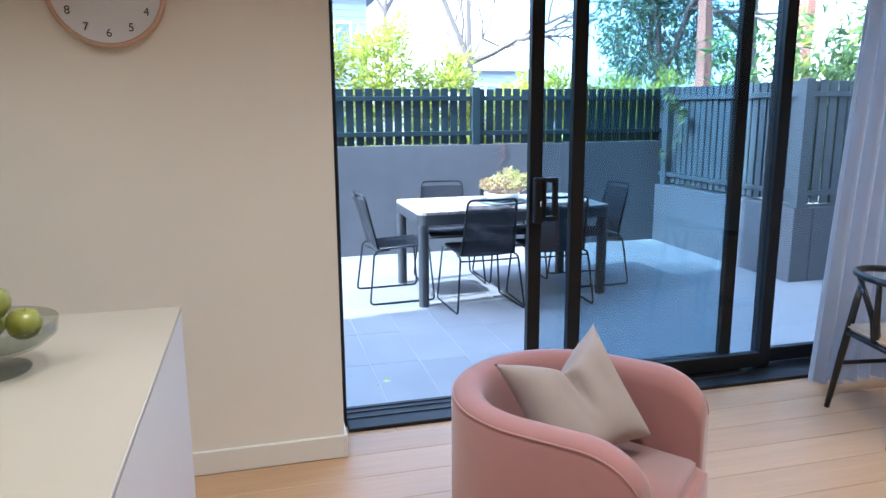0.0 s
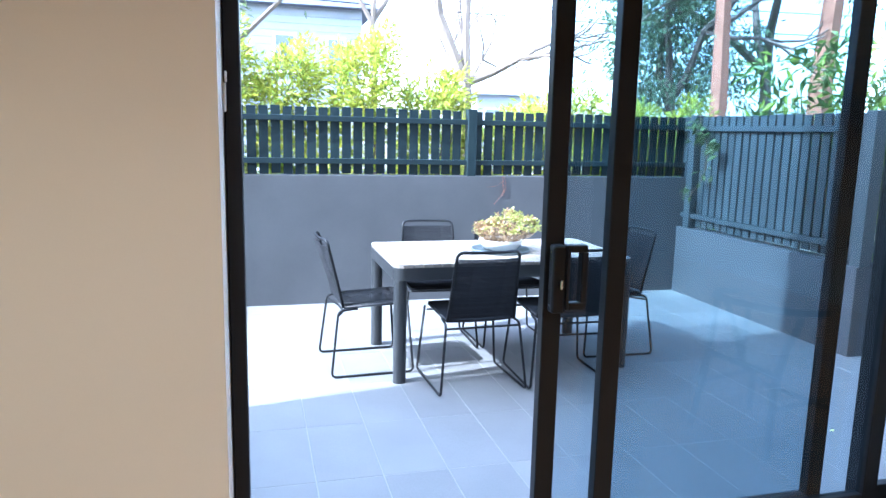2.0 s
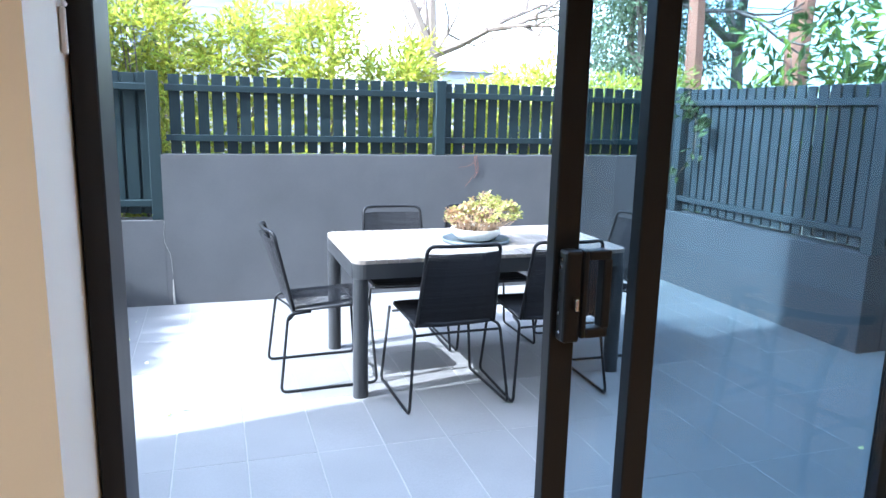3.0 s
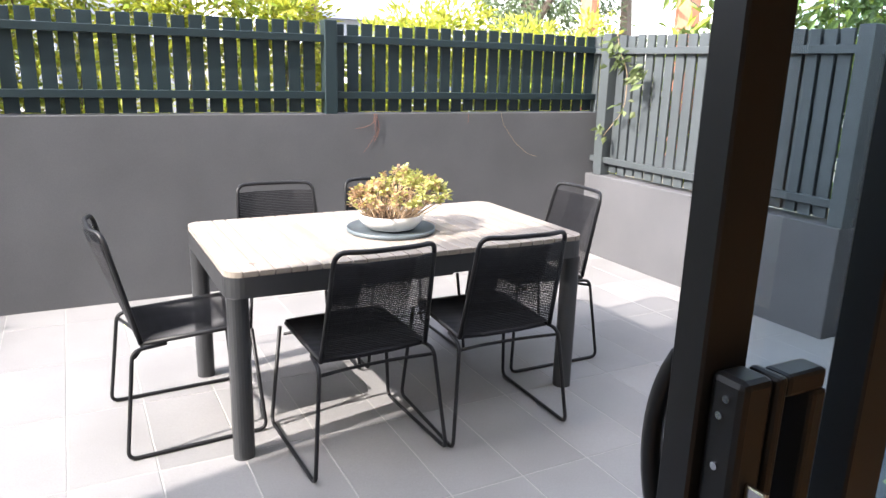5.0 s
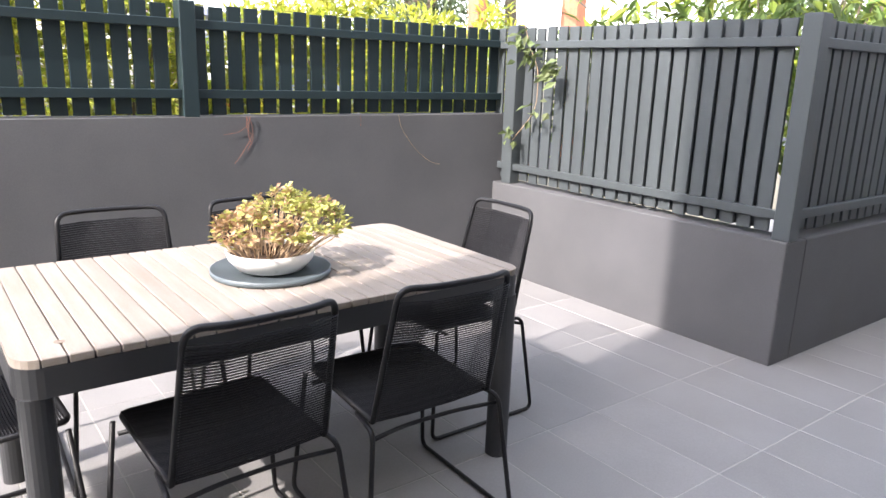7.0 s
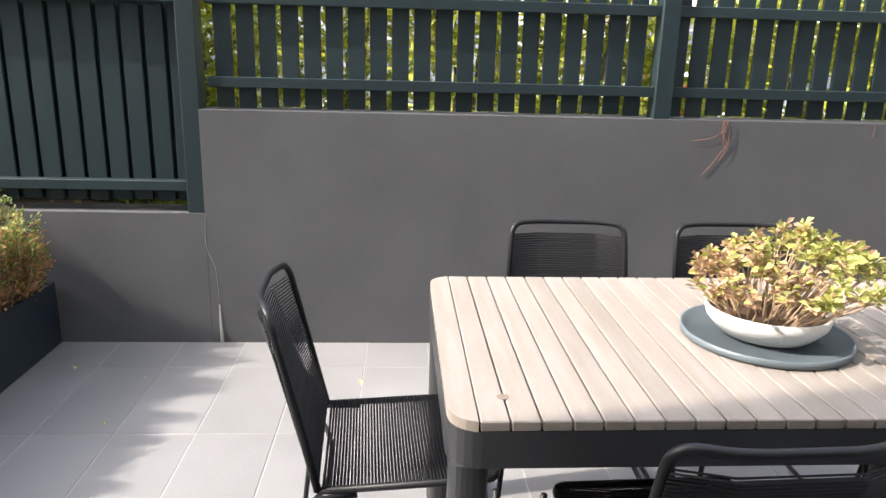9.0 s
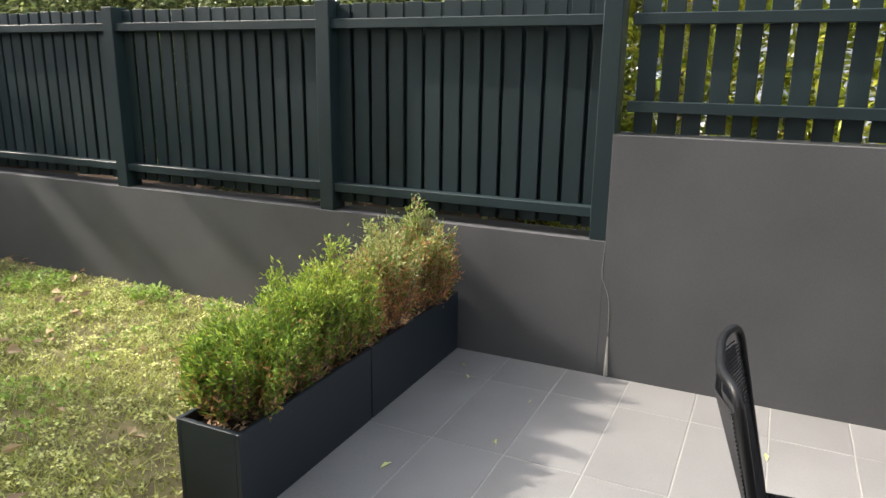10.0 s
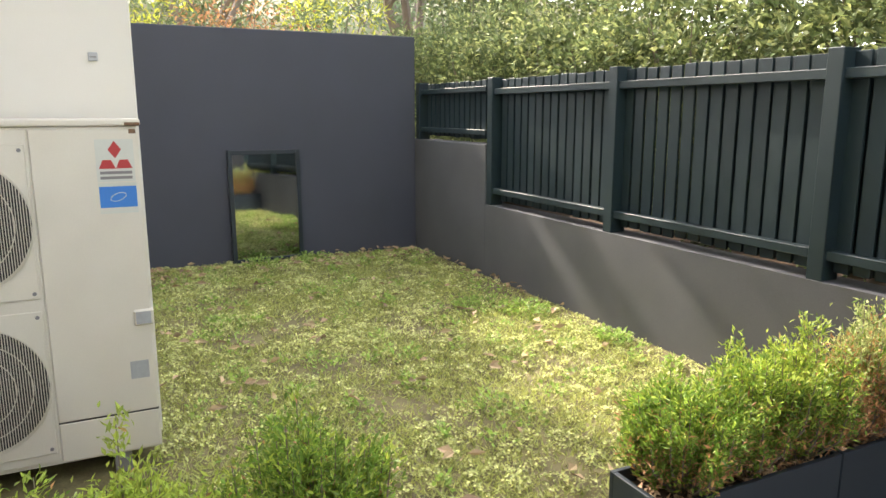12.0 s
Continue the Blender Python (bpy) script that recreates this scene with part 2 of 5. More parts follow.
def part(name, bm, material, parent=None, label="", smooth=False, at=None):
    ob = new(name, mesh_of(name, bm, material, smooth))
    if parent is not None:
        ob.parent = parent
    if at is not None:
        ob.matrix_basis = at
    if label:
        ob["label"] = label
    return ob


def piece(name, me, parent, m):
    ob = new(name, me)
    ob.parent = parent
    ob.matrix_basis = m
    return ob


def thing(name, m, label, category, group=""):
    ob = new(name)
    ob.empty_display_size = 0.1
    ob.matrix_basis = m
    return tagged(ob, label, category, group)


def box(lo, hi, bevel=0.0, bm=None, seg=1):
    bm = bm or bmesh.new()
    size = [max(b - a, 1e-4) for a, b in zip(lo, hi)]
    r = bmesh.ops.create_cube(bm, size=1, matrix=Matrix.LocRotScale([(a + b) / 2 for a, b in zip(lo, hi)], None, size))
    if bevel:
        vs = set(r["verts"])
        bmesh.ops.bevel(bm, geom=[e for e in bm.edges if e.verts[0] in vs], offset=bevel, segments=seg, affect="EDGES", profile=0.5)
    return bm


def cyl(p, r, h, seg=24, r2=None, bm=None, m=None):
    bm = bm or bmesh.new()
    mm = Matrix.Translation((p[0], p[1], p[2] + h / 2))
    bmesh.ops.create_cone(bm, cap_ends=True, segments=seg, radius1=r, radius2=r if r2 is None else r2, depth=h, matrix=(m or Matrix()) @ mm)
    return bm


def tube(points, r, seg=8, closed=False, bm=None):
    """A round bar along points; r: one radius, or one for each point."""
    bm = bm or bmesh.new()
    pts = [Vector(p) for p in points]
    n = len(pts)
    rs = r if isinstance(r, (list, tuple)) else [r] * n
    rings, up = [], None
    for i, p in enumerate(pts):
        a = pts[(i - 1) % n] if (closed or i) else p
        b = pts[(i + 1) % n] if (closed or i < n - 1) else p
        d = (b - a).normalized()
        if up is None:
            up = Vector((0, 0, 1)) if abs(d.z) < 0.9 else Vector((0, 1, 0))
        side = d.cross(up).normalized()
        up = side.cross(d).normalized()
        rings.append([bm.verts.new(p + rs[i] * (math.cos(2 * math.pi * k / seg) * side + math.sin(2 * math.pi * k / seg) * up)) for k in range(seg)])
    for i in range(n if closed else n - 1):
        a, b = rings[i], rings[(i + 1) % n]
        for k in range(seg):
            bm.faces.new((a[k], a[(k + 1) % seg], b[(k + 1) % seg], b[k]))
    if not closed:
        bm.faces.new(rings[0][::-1]); bm.faces.new(rings[-1])
    return bm


def rounded(points, r, steps=4):
    """The line through points with its inner corners rounded."""
    pts = [Vector(p) for p in points]
    out = [pts[0]]
    for a, b, c in zip(pts, pts[1:], pts[2:]):
        u, v = (a - b), (c - b)
        k = min(r, u.length * 0.45, v.length * 0.45)
        p, q = b + u.normalized() * k, b + v.normalized() * k
        for s in range(steps + 1):
            t = s / steps
            out.append((1 - t) ** 2 * p + 2 * t * (1 - t) * b + t * t * q)
    return out + [pts[-1]]


def lathe(profile, seg=40, bm=None):
    bm = bm or bmesh.new()
    rings = [[bm.verts.new((r * math.cos(2 * math.pi * k / seg), r * math.sin(2 * math.pi * k / seg), z)) for k in range(seg)] for r, z in profile]
    for a, b in zip(rings, rings[1:]):
        for k in range(seg):
            bm.faces.new((a[k], a[(k + 1) % seg], b[(k + 1) % seg], b[k]))
    return bm


def prism(outline, z0, z1, bm=None):
    bm = bm or bmesh.new()
    a = [bm.verts.new((x, y, z0)) for x, y in outline]
    b = [bm.verts.new((x, y, z1)) for x, y in outline]
    bm.faces.new(a[::-1]); bm.faces.new(b)
    for i in range(len(a)):
        j = (i + 1) % len(a)
        bm.faces.new((a[i], a[j], b[j], b[i]))
    return bm


def round_rect(x0, y0, x1, y1, r, steps=6):
    out = []
    for cx, cy, a0 in ((x1 - r, y1 - r, 0), (x0 + r, y1 - r, 90), (x0 + r, y0 + r, 180), (x1 - r, y0 + r, 270)):
        for s in range(steps + 1):
            a = radians(a0 + 90 * s / steps)
            out.append((cx + r * math.cos(a), cy + r * math.sin(a)))
    return out


def from_arrays(name, verts, faces, material, parent=None, label="", kind=""):
    me = bpy.data.meshes.new(name)
    me.from_pydata(verts.reshape(-1, 3).tolist(), [], faces.tolist())
    me.materials.append(M[material])
    ob = new(name, me)
    if parent is not None:
        ob.parent = parent
    return tagged(ob, label, kind=kind)


def leaf_cloud(name, pts, out, length, width, material, parent, rng, droop=0.0, spread=0.7, label="", kind="", mid_at=0.45):
    """One folded leaf at each point, roughly along its outward direction."""
    n = len(pts)
    d = out + rng.normal(0, spread, (n, 3))
    d[:, 2] -= droop
    d /= np.linalg.norm(d, axis=1)[:, None] + 1e-9
    up = rng.normal(0, 0.6, (n, 3)) + np.array((0, 0, 1.0))
    s = np.cross(d, up)
    s /= np.linalg.norm(s, axis=1)[:, None] + 1e-9
    nn = np.cross(s, d)
    L = (length * rng.uniform(0.6, 1.3, n))[:, None]
    W = (width * rng.uniform(0.7, 1.2, n))[:, None]
    mid = pts + d * L * mid_at
    v = np.stack([pts, mid + s * W / 2 + nn * W * 0.15, pts + d * L - nn * L * 0.12, mid - s * W / 2 + nn * W * 0.15], 1)
    base = np.arange(n)[:, None] * 4
    f = np.concatenate([base + np.array([[0, 1, 2]]), base + np.array([[0, 2, 3]])])
    return from_arrays(name, v, f, material, parent, label, kind)


def clumps(rng, n, centre, radius, squash=0.8, count=30, boxy=True):
    """Points gathered on many small clumps inside an uneven crown, with their outward directions."""
    k = max(4, n // count)
    u = rng.normal(0, 1, (k, 3))
    u /= np.linalg.norm(u, axis=1)[:, None]
    c = u * (rng.uniform(0.35, 1.0, k) ** 0.6)[:, None] * np.array(radius)
    if boxy:
        c = rng.uniform(-1, 1, (k, 3)) * np.array(radius)
        c[:, 2] += 0.12 * np.sin(9 * c[:, 0]) + rng.normal(0, 0.06, k)
    i = rng.integers(0, k, n)
    off = rng.normal(0, 1, (n, 3))
    off /= np.linalg.norm(off, axis=1)[:, None]
    p = c[i] + off * (rng.uniform(0.3, 1, n) * min(radius) * 0.42)[:, None] * np.array((1, 1, squash))
    o = p / np.array(radius) * 0.6 + off
    return p + np.array(centre), o


# ---- large structure ----
WY = 7.33          # face of the street wall
GX = -6.0          # face of the garden's end wall
RX = 4.637         # face of the side wall
FLOOR = 0.09       # height of the indoor floor over the patio
LAWN = 0.012       # height of the turf
HIGH, LOW, CORNER = 1.147, 0.659, 1.183   # tops of the street wall and the low walls

part("ground", box((-120, -60, -0.4), (140, 160, -0.14)), "earth")
tagged(bpy.data.objects["ground"], "bare earth and dry verge around the house", "ground", kind="structure")
part("road", box((-120, 11.5, -0.136), (140, 17.5, -0.11)), "road")
tagged(bpy.data.objects["road"], "grey asphalt street beyond the fence", "road", kind="structure")

lawn = part("lawn", box((GX, 3.2, -0.135), (-0.46, WY, LAWN)), "lawn")
tagged(lawn, "patchy lawn soil with thin turf", "lawn", kind="structure")
patio = part("patio", box((-0.457, 3.22, -0.13), (9.0, WY, -0.0015)), "grout")
tagged(patio, "patio of grey porcelain tiles with pale grout", "patio", kind="structure")


def setting(name, bm, material, label, category, parent=None):
    return tagged(part(name, bm, material, parent), label, category, kind="structure")


# street wall: tall behind the table, low along the lawn, raised again in the far corner
setting("wall_north", box((0.29, WY, -0.13), (RX + 0.25, WY + 0.2, HIGH), 0.0015), "render", "grey rendered masonry wall behind the table", "wall")
setting("wall_north_low", box((-4.48, WY, -0.13), (0.29, WY + 0.2, LOW), 0.0015), "render", "low grey rendered wall under the lawn's fence", "wall")
setting("wall_north_corner", box((GX - 0.2, WY + 0.001, -0.13), (-4.482, WY + 0.2, CORNER), 0.006), "render", "raised grey rendered wall in the lawn's corner", "wall")
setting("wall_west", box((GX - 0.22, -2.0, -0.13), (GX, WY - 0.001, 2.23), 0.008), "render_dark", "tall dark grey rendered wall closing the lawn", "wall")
setting("wall_east", box((RX, 5.085, -0.13), (RX + 0.2, WY - 0.001, LOW), 0.006), "render", "low grey rendered wall beside the table", "wall")
setting("wall_east_return", box((RX + 0.202, 5.085, -0.13), (9.0, 5.285, LOW), 0.006), "render", "low grey rendered wall turning away from the patio", "wall")
setting("wall_far_east", box((9.002, 2.8, -0.13), (9.2, 5.285, 2.3), 0.006), "render", "grey rendered wall at the patio's far side", "wall")

crack = part("hairline_crack", tube([(x, WY - 0.0005, z) for x, z in ((0.291, 0.655), (0.284, 0.54), (0.287, 0.485), (0.321, 0.4), (0.329, 0.342), (0.333, 0.226))], 0.0009, 4), "grout", bpy.data.objects["wall_north"], "pale hairline crack down the render")
part("plaster_streak", tube([(0.333, WY + 0.004, 0.2), (0.334, WY + 0.004, 0.1), (0.336, WY + 0.004, 0.003)], [0.0055, 0.009, 0.012], 6), "grout", bpy.data.objects["wall_north"], "pale run of mortar at the foot of the crack")

# house: indoor room, outer wall with the door's opening, upper storey and wing
OX0, OX1, OTOP = 0.442, 4.35, 2.5
IY, EY = 2.757, 3.22
setting("wall_south_left", box((-3.0, IY, -0.13), (OX0, EY, 2.75)), "white_wall", "plain warm white indoor wall with a clock", "wall")
setting("wall_south_right", box((OX1, IY, -0.13), (9.0, EY, 2.75)), "white_wall", "plain white wall past the glazing", "wall")
setting("wall_south_head", box((OX0 + 0.001, IY, OTOP), (OX1 - 0.001, EY, 2.749)), "white_wall", "plain white wall over the sliding doors", "wall")
setting("wall_room_left", box((-3.2, -4.0, -0.13), (-3.002, EY, 2.75)), "white_wall", "plain white side wall of the room", "wall")
setting("wall_room_right", box((5.6, -4.0, -0.13), (5.8, IY - 0.002, 2.75)), "white_wall", "plain white side wall of the room", "wall")
setting("wall_room_back", box((-3.0, -4.2, -0.13), (5.6, -4.002, 2.75)), "white_wall", "plain white back wall of the room", "wall")
setting("ceiling", box((-3.2, -4.2, 2.752), (9.0, EY, 2.95)), "ceil", "plain white plasterboard ceiling", "ceiling")
setting("floor", box((-3.0, -4.0, -0.13), (5.6, 3.0, FLOOR - 0.012)), "oak", "oak plank floor, pale and satin", "floor")
setting("upper_storey", box((-3.2, -4.2, 2.952), (9.0, EY + 0.02, 9.0)), "house", "pale rendered upper storey of the house", "wall")
setting("house_wing", box((-2.68, 3.245, -0.13), (-2.35, 4.428, 9.0), 0.006), "house", "pale rendered wing of the house", "wall")
setting("house_side", box((GX + 0.002, -4.2, -0.13), (-3.202, EY, 9.0)), "house", "pale rendered side of the house", "wall")
# unseen dark blocks added behind the fences to keep their gaps in shade
setting("planting_bank_high", box((GX - 0.2, WY + 0.204, 0.601), (-4.48, 10.4, 1.13)), "soil", "unseen dark block added to darken the gap under the corner fence", "ground")
setting("planting_bank", box((GX - 0.2, WY + 0.203, -0.139), (-0.3, 10.5, 0.6)), "soil", "unseen soil bank added behind the lawn's fence to darken its gaps", "ground")
setting("baseboard", box((-3.0, IY - 0.016, FLOOR), (OX0, IY - 0.001, FLOOR + 0.1), 0.004), "trim", "plain cream painted skirting board", "baseboard")
setting("baseboard_reveal", box((OX0, IY - 0.016, FLOOR), (OX0 + 0.014, 3.0, FLOOR + 0.1), 0.003), "trim", "short skirting return at the door", "baseboard")

# indoor planks
rng0 = random.Random(3)
floor_ob = bpy.data.objects["floor"]
plank_me = mesh_of("plank", box((0, 0, 0), (1.9, 0.186, 0.012), 0.0015), "oak")
y = -1.0
while y < 2.98:
    x = -3.0 - rng0.uniform(0, 1.6)
    while x < 5.6:
        if x > -2.99 and x + 1.9 < 5.6:
            piece("plank", plank_me, floor_ob, Matrix.Translation((x, y, FLOOR - 0.012)))
        x += 1.9012
    y += 0.1872


# ---- sliding doors ----
def door_panel(name, x0, x1, y0, y1, label, stile=0.066, pane="glass"):
    d = thing(name, Matrix(), label, "sliding door")
    d["kind"] = "structure"
    part("stile", box((x0, y0, FLOOR + 0.03), (x0 + stile, y1, OTOP - 0.03), 0.003), "frame", d)
    part("stile", box((x1 - stile, y0, FLOOR + 0.03), (x1, y1, OTOP - 0.03), 0.003), "frame", d)
    part("bottom_rail", box((x0 + stile, y0, FLOOR + 0.03), (x1 - stile, y1, FLOOR + 0.11), 0.003), "frame", d)
    part("top_rail", box((x0 + stile, y0, OTOP - 0.11), (x1 - stile, y1, OTOP - 0.03), 0.003), "frame", d)
    g = part("pane", box((x0 + stile - 0.005, (y0 + y1) / 2 - 0.003, FLOOR + 0.1), (x1 - stile + 0.005, (y0 + y1) / 2 + 0.003, OTOP - 0.1)), pane, d, "blue-tinted clear glass")
    g.visible_shadow = False
    return d


fr = thing("door_frame", Matrix(), "black aluminium frame of the sliding doors", "door frame")
fr["kind"] = "structure"
part("jamb", box((OX0 + 0.003, 3.03, FLOOR), (OX0 + 0.045, 3.218, OTOP), 0.003), "frame", fr)
part("mullion", box((2.78, 3.16, FLOOR), (2.824, 3.218, OTOP), 0.003), "frame", fr)
part("jamb", box((OX1 - 0.06, 3.0, FLOOR), (OX1 - 0.003, 3.218, OTOP), 0.003), "frame", fr)
part("head", box((OX0 + 0.045, 3.0, OTOP - 0.045), (OX1 - 0.06, 3.218, OTOP - 0.002), 0.003), "frame", fr)
sill = part("sill", box((OX0 + 0.045, 2.965, FLOOR - 0.03), (OX1 - 0.06, 3.215, FLOOR + 0.018), 0.003), "frame", fr)
part("outer_sill", box((OX0 + 0.045, 3.216, -0.05), (OX1 - 0.06, 3.25, FLOOR - 0.02), 0.003), "alu", fr)
for ty in (3.07, 3.134, 3.18):
    part("track", box((OX0 + 0.046, ty - 0.003, FLOOR + 0.0182), (2.66, ty + 0.003, FLOOR + 0.024)), "alu", sill)
door_1 = door_panel("door_1", 1.414, 2.605, 3.159, 3.201, "black-framed glass sliding door pushed half open")
door_2 = door_panel("door_2", 1.612, 2.825, 3.112, 3.156, "black-framed glass sliding door beside the open one")
window_1 = door_panel("window_1", 2.828, OX1 - 0.062, 3.16, 3.2, "black-framed fixed glass pane beside the doors", 0.02, "clear_glass")
HX = 1.414         # leading edge of the open door
lock = part("lock", box((HX + 0.012, 3.116, 0.975), (HX + 0.056, 3.159, 1.197), 0.008, seg=2), "frame", door_1)
pull = part("pull_handle", box((HX + 0.0565, 3.112, 0.985), (HX + 0.07, 3.152, 1.197), 0.005, seg=2), "frame", door_1, "black D-shaped pull handle")
for lo, hi in (((0.07, 3.112, 1.173), (0.128, 3.144, 1.197)), ((0.07, 3.112, 0.985), (0.128, 3.144, 1.01)), ((0.108, 3.11, 1.008), (0.13, 3.146, 1.175))):
    part("bar", box((HX + lo[0], *lo[1:]), (HX + hi[0], *hi[1:]), 0.005, seg=2), "frame", pull)
part("thumb_turn", box((HX + 0.028, 3.09, 1.06), (HX + 0.036, 3.116, 1.09), 0.003, seg=2), "chrome", lock)
for z, dy in ((1.175, 0.0), (1.155, 0.006), (1.1, 0.004), (1.045, 0.006), (1.0, 0.0)):
    part("screw", cyl((0, 0, 0), 0.0042, 0.003, 10, m=pose(HX + 0.0125, 3.135 + dy, z, 0, -90, 0)), "chrome", lock, "small steel screw")
part("pull_handle", tube([(HX + 0.038, 3.2 + 0.05 * math.sin(math.pi * k / 12) ** 0.6, 0.94 + 0.265 * k / 12) for k in range(13)], [0.006] + [0.012] * 11 + [0.006], 8), "frame", door_1, "black curved outer pull handle", True)
catch = thing("door_catch", Matrix(), "small white door catch on the black jamb", "catch")
part("plate", box((0.443, 2.985, 1.58), (0.452, 3.0, 1.652), 0.002), "plastic", catch)
part("ring", tube([(0.452, 2.992 + 0.012 * math.cos(a * 0.6), 1.667 + 0.012 * math.sin(a * 0.6)) for a in range(10)], 0.003, 6), "plastic", catch)


# ---- fences ----
def fence_run(name, a, b, z0, z1, rails, pitch, slat_w, posts, label, rail_front, slat_back, flip=False, post_w=0.09, rear=False, start=0.6, paint="fence"):
    """A slatted fence from a to b (plan), with its rails and posts on the patio's side."""
    d = Vector((b[0] - a[0], b[1] - a[1], 0))
    L = d.length
    m = Matrix.Translation((a[0], a[1], 0)) @ Matrix.Rotation(math.atan2(d.y, d.x), 4, "Z")
    s = -1 if not flip else 1
    f = thing(name, m, label, "fence")
    f["kind"] = "structure"
    me = mesh_of("slat", box((-slat_w / 2, -0.009, z0), (slat_w / 2, 0.009, z1), 0.002), paint)
    r = random.Random(len(label))
    x = pitch * start
    while x < L - 0.02:
        if all(abs(x - p) > post_w * 0.4 for p, _ in posts):
            piece("slat", me, f, pose(x, -s * slat_back + r.uniform(-0.002, 0.002), r.uniform(-0.006, 0.006), 0, 0, r.uniform(-0.8, 0.8)))
        if rear and x + pitch < L:
            piece("rear_slat", me, f, pose(x + pitch / 2, -s * (slat_back + 0.048) + r.uniform(-0.002, 0.002), 0.0, 0, 0, r.uniform(-0.8, 0.8)))
        x += pitch
    edges = sorted([0] + [p for p, _ in posts] + [L])
    for z in rails:
        for e0, e1 in zip(edges, edges[1:]):
            if e1 - e0 > 0.15:
                y0, y1 = sorted((s * rail_front, -s * (slat_back - 0.0095)))
                part("rail", box((e0 + 0.035, y0, z - 0.024), (e1 - 0.035, y1, z + 0.024), 0.003), paint, f)
    for p, pz in posts:
        y0, y1 = sorted((s * (rail_front + 0.02), -s * (slat_back + 0.03)))
        part("post", box((p - post_w / 2, y0, pz), (p + post_w / 2, y1, z1 + 0.015), 0.004), paint, f)
    return f


FY = WY + 0.045
fence_run("street_fence", (0.30, FY), (RX + 0.12, FY), 1.158, 1.738, (1.636, 1.27), 0.1013, 0.079, ((2.456 - 0.30, HIGH),),
          "dark grey-green slatted fence on the wall behind the table", 0.02, 0.03, post_w=0.085, start=1.0)
fence_run("lawn_fence", (-4.48, FY), (0.3, FY), 0.70, 1.738, (1.636, 0.784), 0.1048, 0.084,
          ((0.05, LOW), (1.67, LOW), (3.233, LOW), (4.733, LOW)), "dark grey-green close-boarded fence along the lawn", 0.02, 0.05, post_w=0.085, rear=True)
fence_run("corner_fence", (GX, FY), (-4.5, FY), 1.225, 1.745, (1.665, 1.285), 0.105, 0.081, ((0.05, CORNER),),
          "short dark grey-green slatted fence in the lawn's corner", 0.02, 0.05, post_w=0.085)
# side and return fence carry that brighter light in their colour
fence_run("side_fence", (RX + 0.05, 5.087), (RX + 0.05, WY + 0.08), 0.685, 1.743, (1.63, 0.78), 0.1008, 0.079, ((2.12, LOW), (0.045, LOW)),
          "grey-green slatted fence on the low side wall", 0.012, 0.03, flip=True, post_w=0.095, start=1.82, rear=True, paint="fence_hazed")
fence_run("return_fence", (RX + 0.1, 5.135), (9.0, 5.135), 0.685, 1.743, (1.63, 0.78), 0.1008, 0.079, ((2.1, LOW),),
          "grey-green slatted fence turning away from the patio", 0.012, 0.03, rear=True, paint="fence_hazed")

# ---- patio tiles ----
tile_me = mesh_of("tile", box((0.0025, 0.0025, -0.012), (0.3005, 0.5965, 0.0), 0.0015), "tile")
x = 0.453 - 3 * 0.303
while x < 8.9:
    y = 7.036 - 7 * 0.599
    while y < WY - 0.02:
        me = tile_me
        if y + 0.599 > WY:
            y1 = WY - y - 0.003
            me = bpy.data.meshes.get("tile_cut") or mesh_of("tile_cut", box((0.0025, 0.0025, -0.012), (0.3005, y1, 0.0), 0.0015), "tile")
        if not (x > RX - 0.306 and y > 5.05):
            piece("tile", me, patio, Matrix.Translation((x, y, rng0.uniform(-0.0006, 0.0006))))
        elif x < RX - 0.02:
            me = bpy.data.meshes.get("tile_edge") or mesh_of("tile_edge", box((0.0025, 0.0025, -0.012), (RX - x - 0.004, 0.5965, 0.0), 0.0015), "tile")
            if y + 0.599 < WY:
                piece("tile", me, patio, Matrix.Translation((x, y, 0)))
        y += 0.599
    x += 0.303


# ---- garden table ----
TX, TY, TL, TD, TH, TR = 2.122, 5.63, 1.61, 0.905, 0.75, 0.065
table = thing("garden_table", pose(TX, TY, 0, 0, 0, 0.4), "dark aluminium garden table with a weathered pale timber slatted top", "table")
hx, hy = TL / 2, TD / 2
sk = bmesh.new()
outer, inner = round_rect(-hx, -hy, hx, hy, TR), round_rect(-hx + 0.035, -hy + 0.035, hx - 0.035, hy - 0.035, TR - 0.03)
for z0, z1 in ((TH - 0.1, TH - 0.022),):
    rings = [[sk.verts.new((x, y, z)) for x, y in o] for o, z in ((outer, z0), (outer, z1), (inner, z1), (inner, z0))]
    for k in range(4):
        a, b = rings[k], rings[(k + 1) % 4]
        for i in range(len(a)):
            j = (i + 1) % len(a)
            sk.faces.new((a[i], a[j], b[j], b[i]))
part("apron", sk, "alu", table)
for sx in (-1, 1):
    for sy in (-1, 1):
        lx, ly = sx * (hx - 0.045), sy * (hy - 0.045)
        o = round_rect(lx - 0.04, ly - 0.04, lx + 0.04, ly + 0.04, 0.034, 5)
        part("leg", prism(o, 0.0, TH - 0.1), "alu", table)
NB = 27
bw = TL / NB
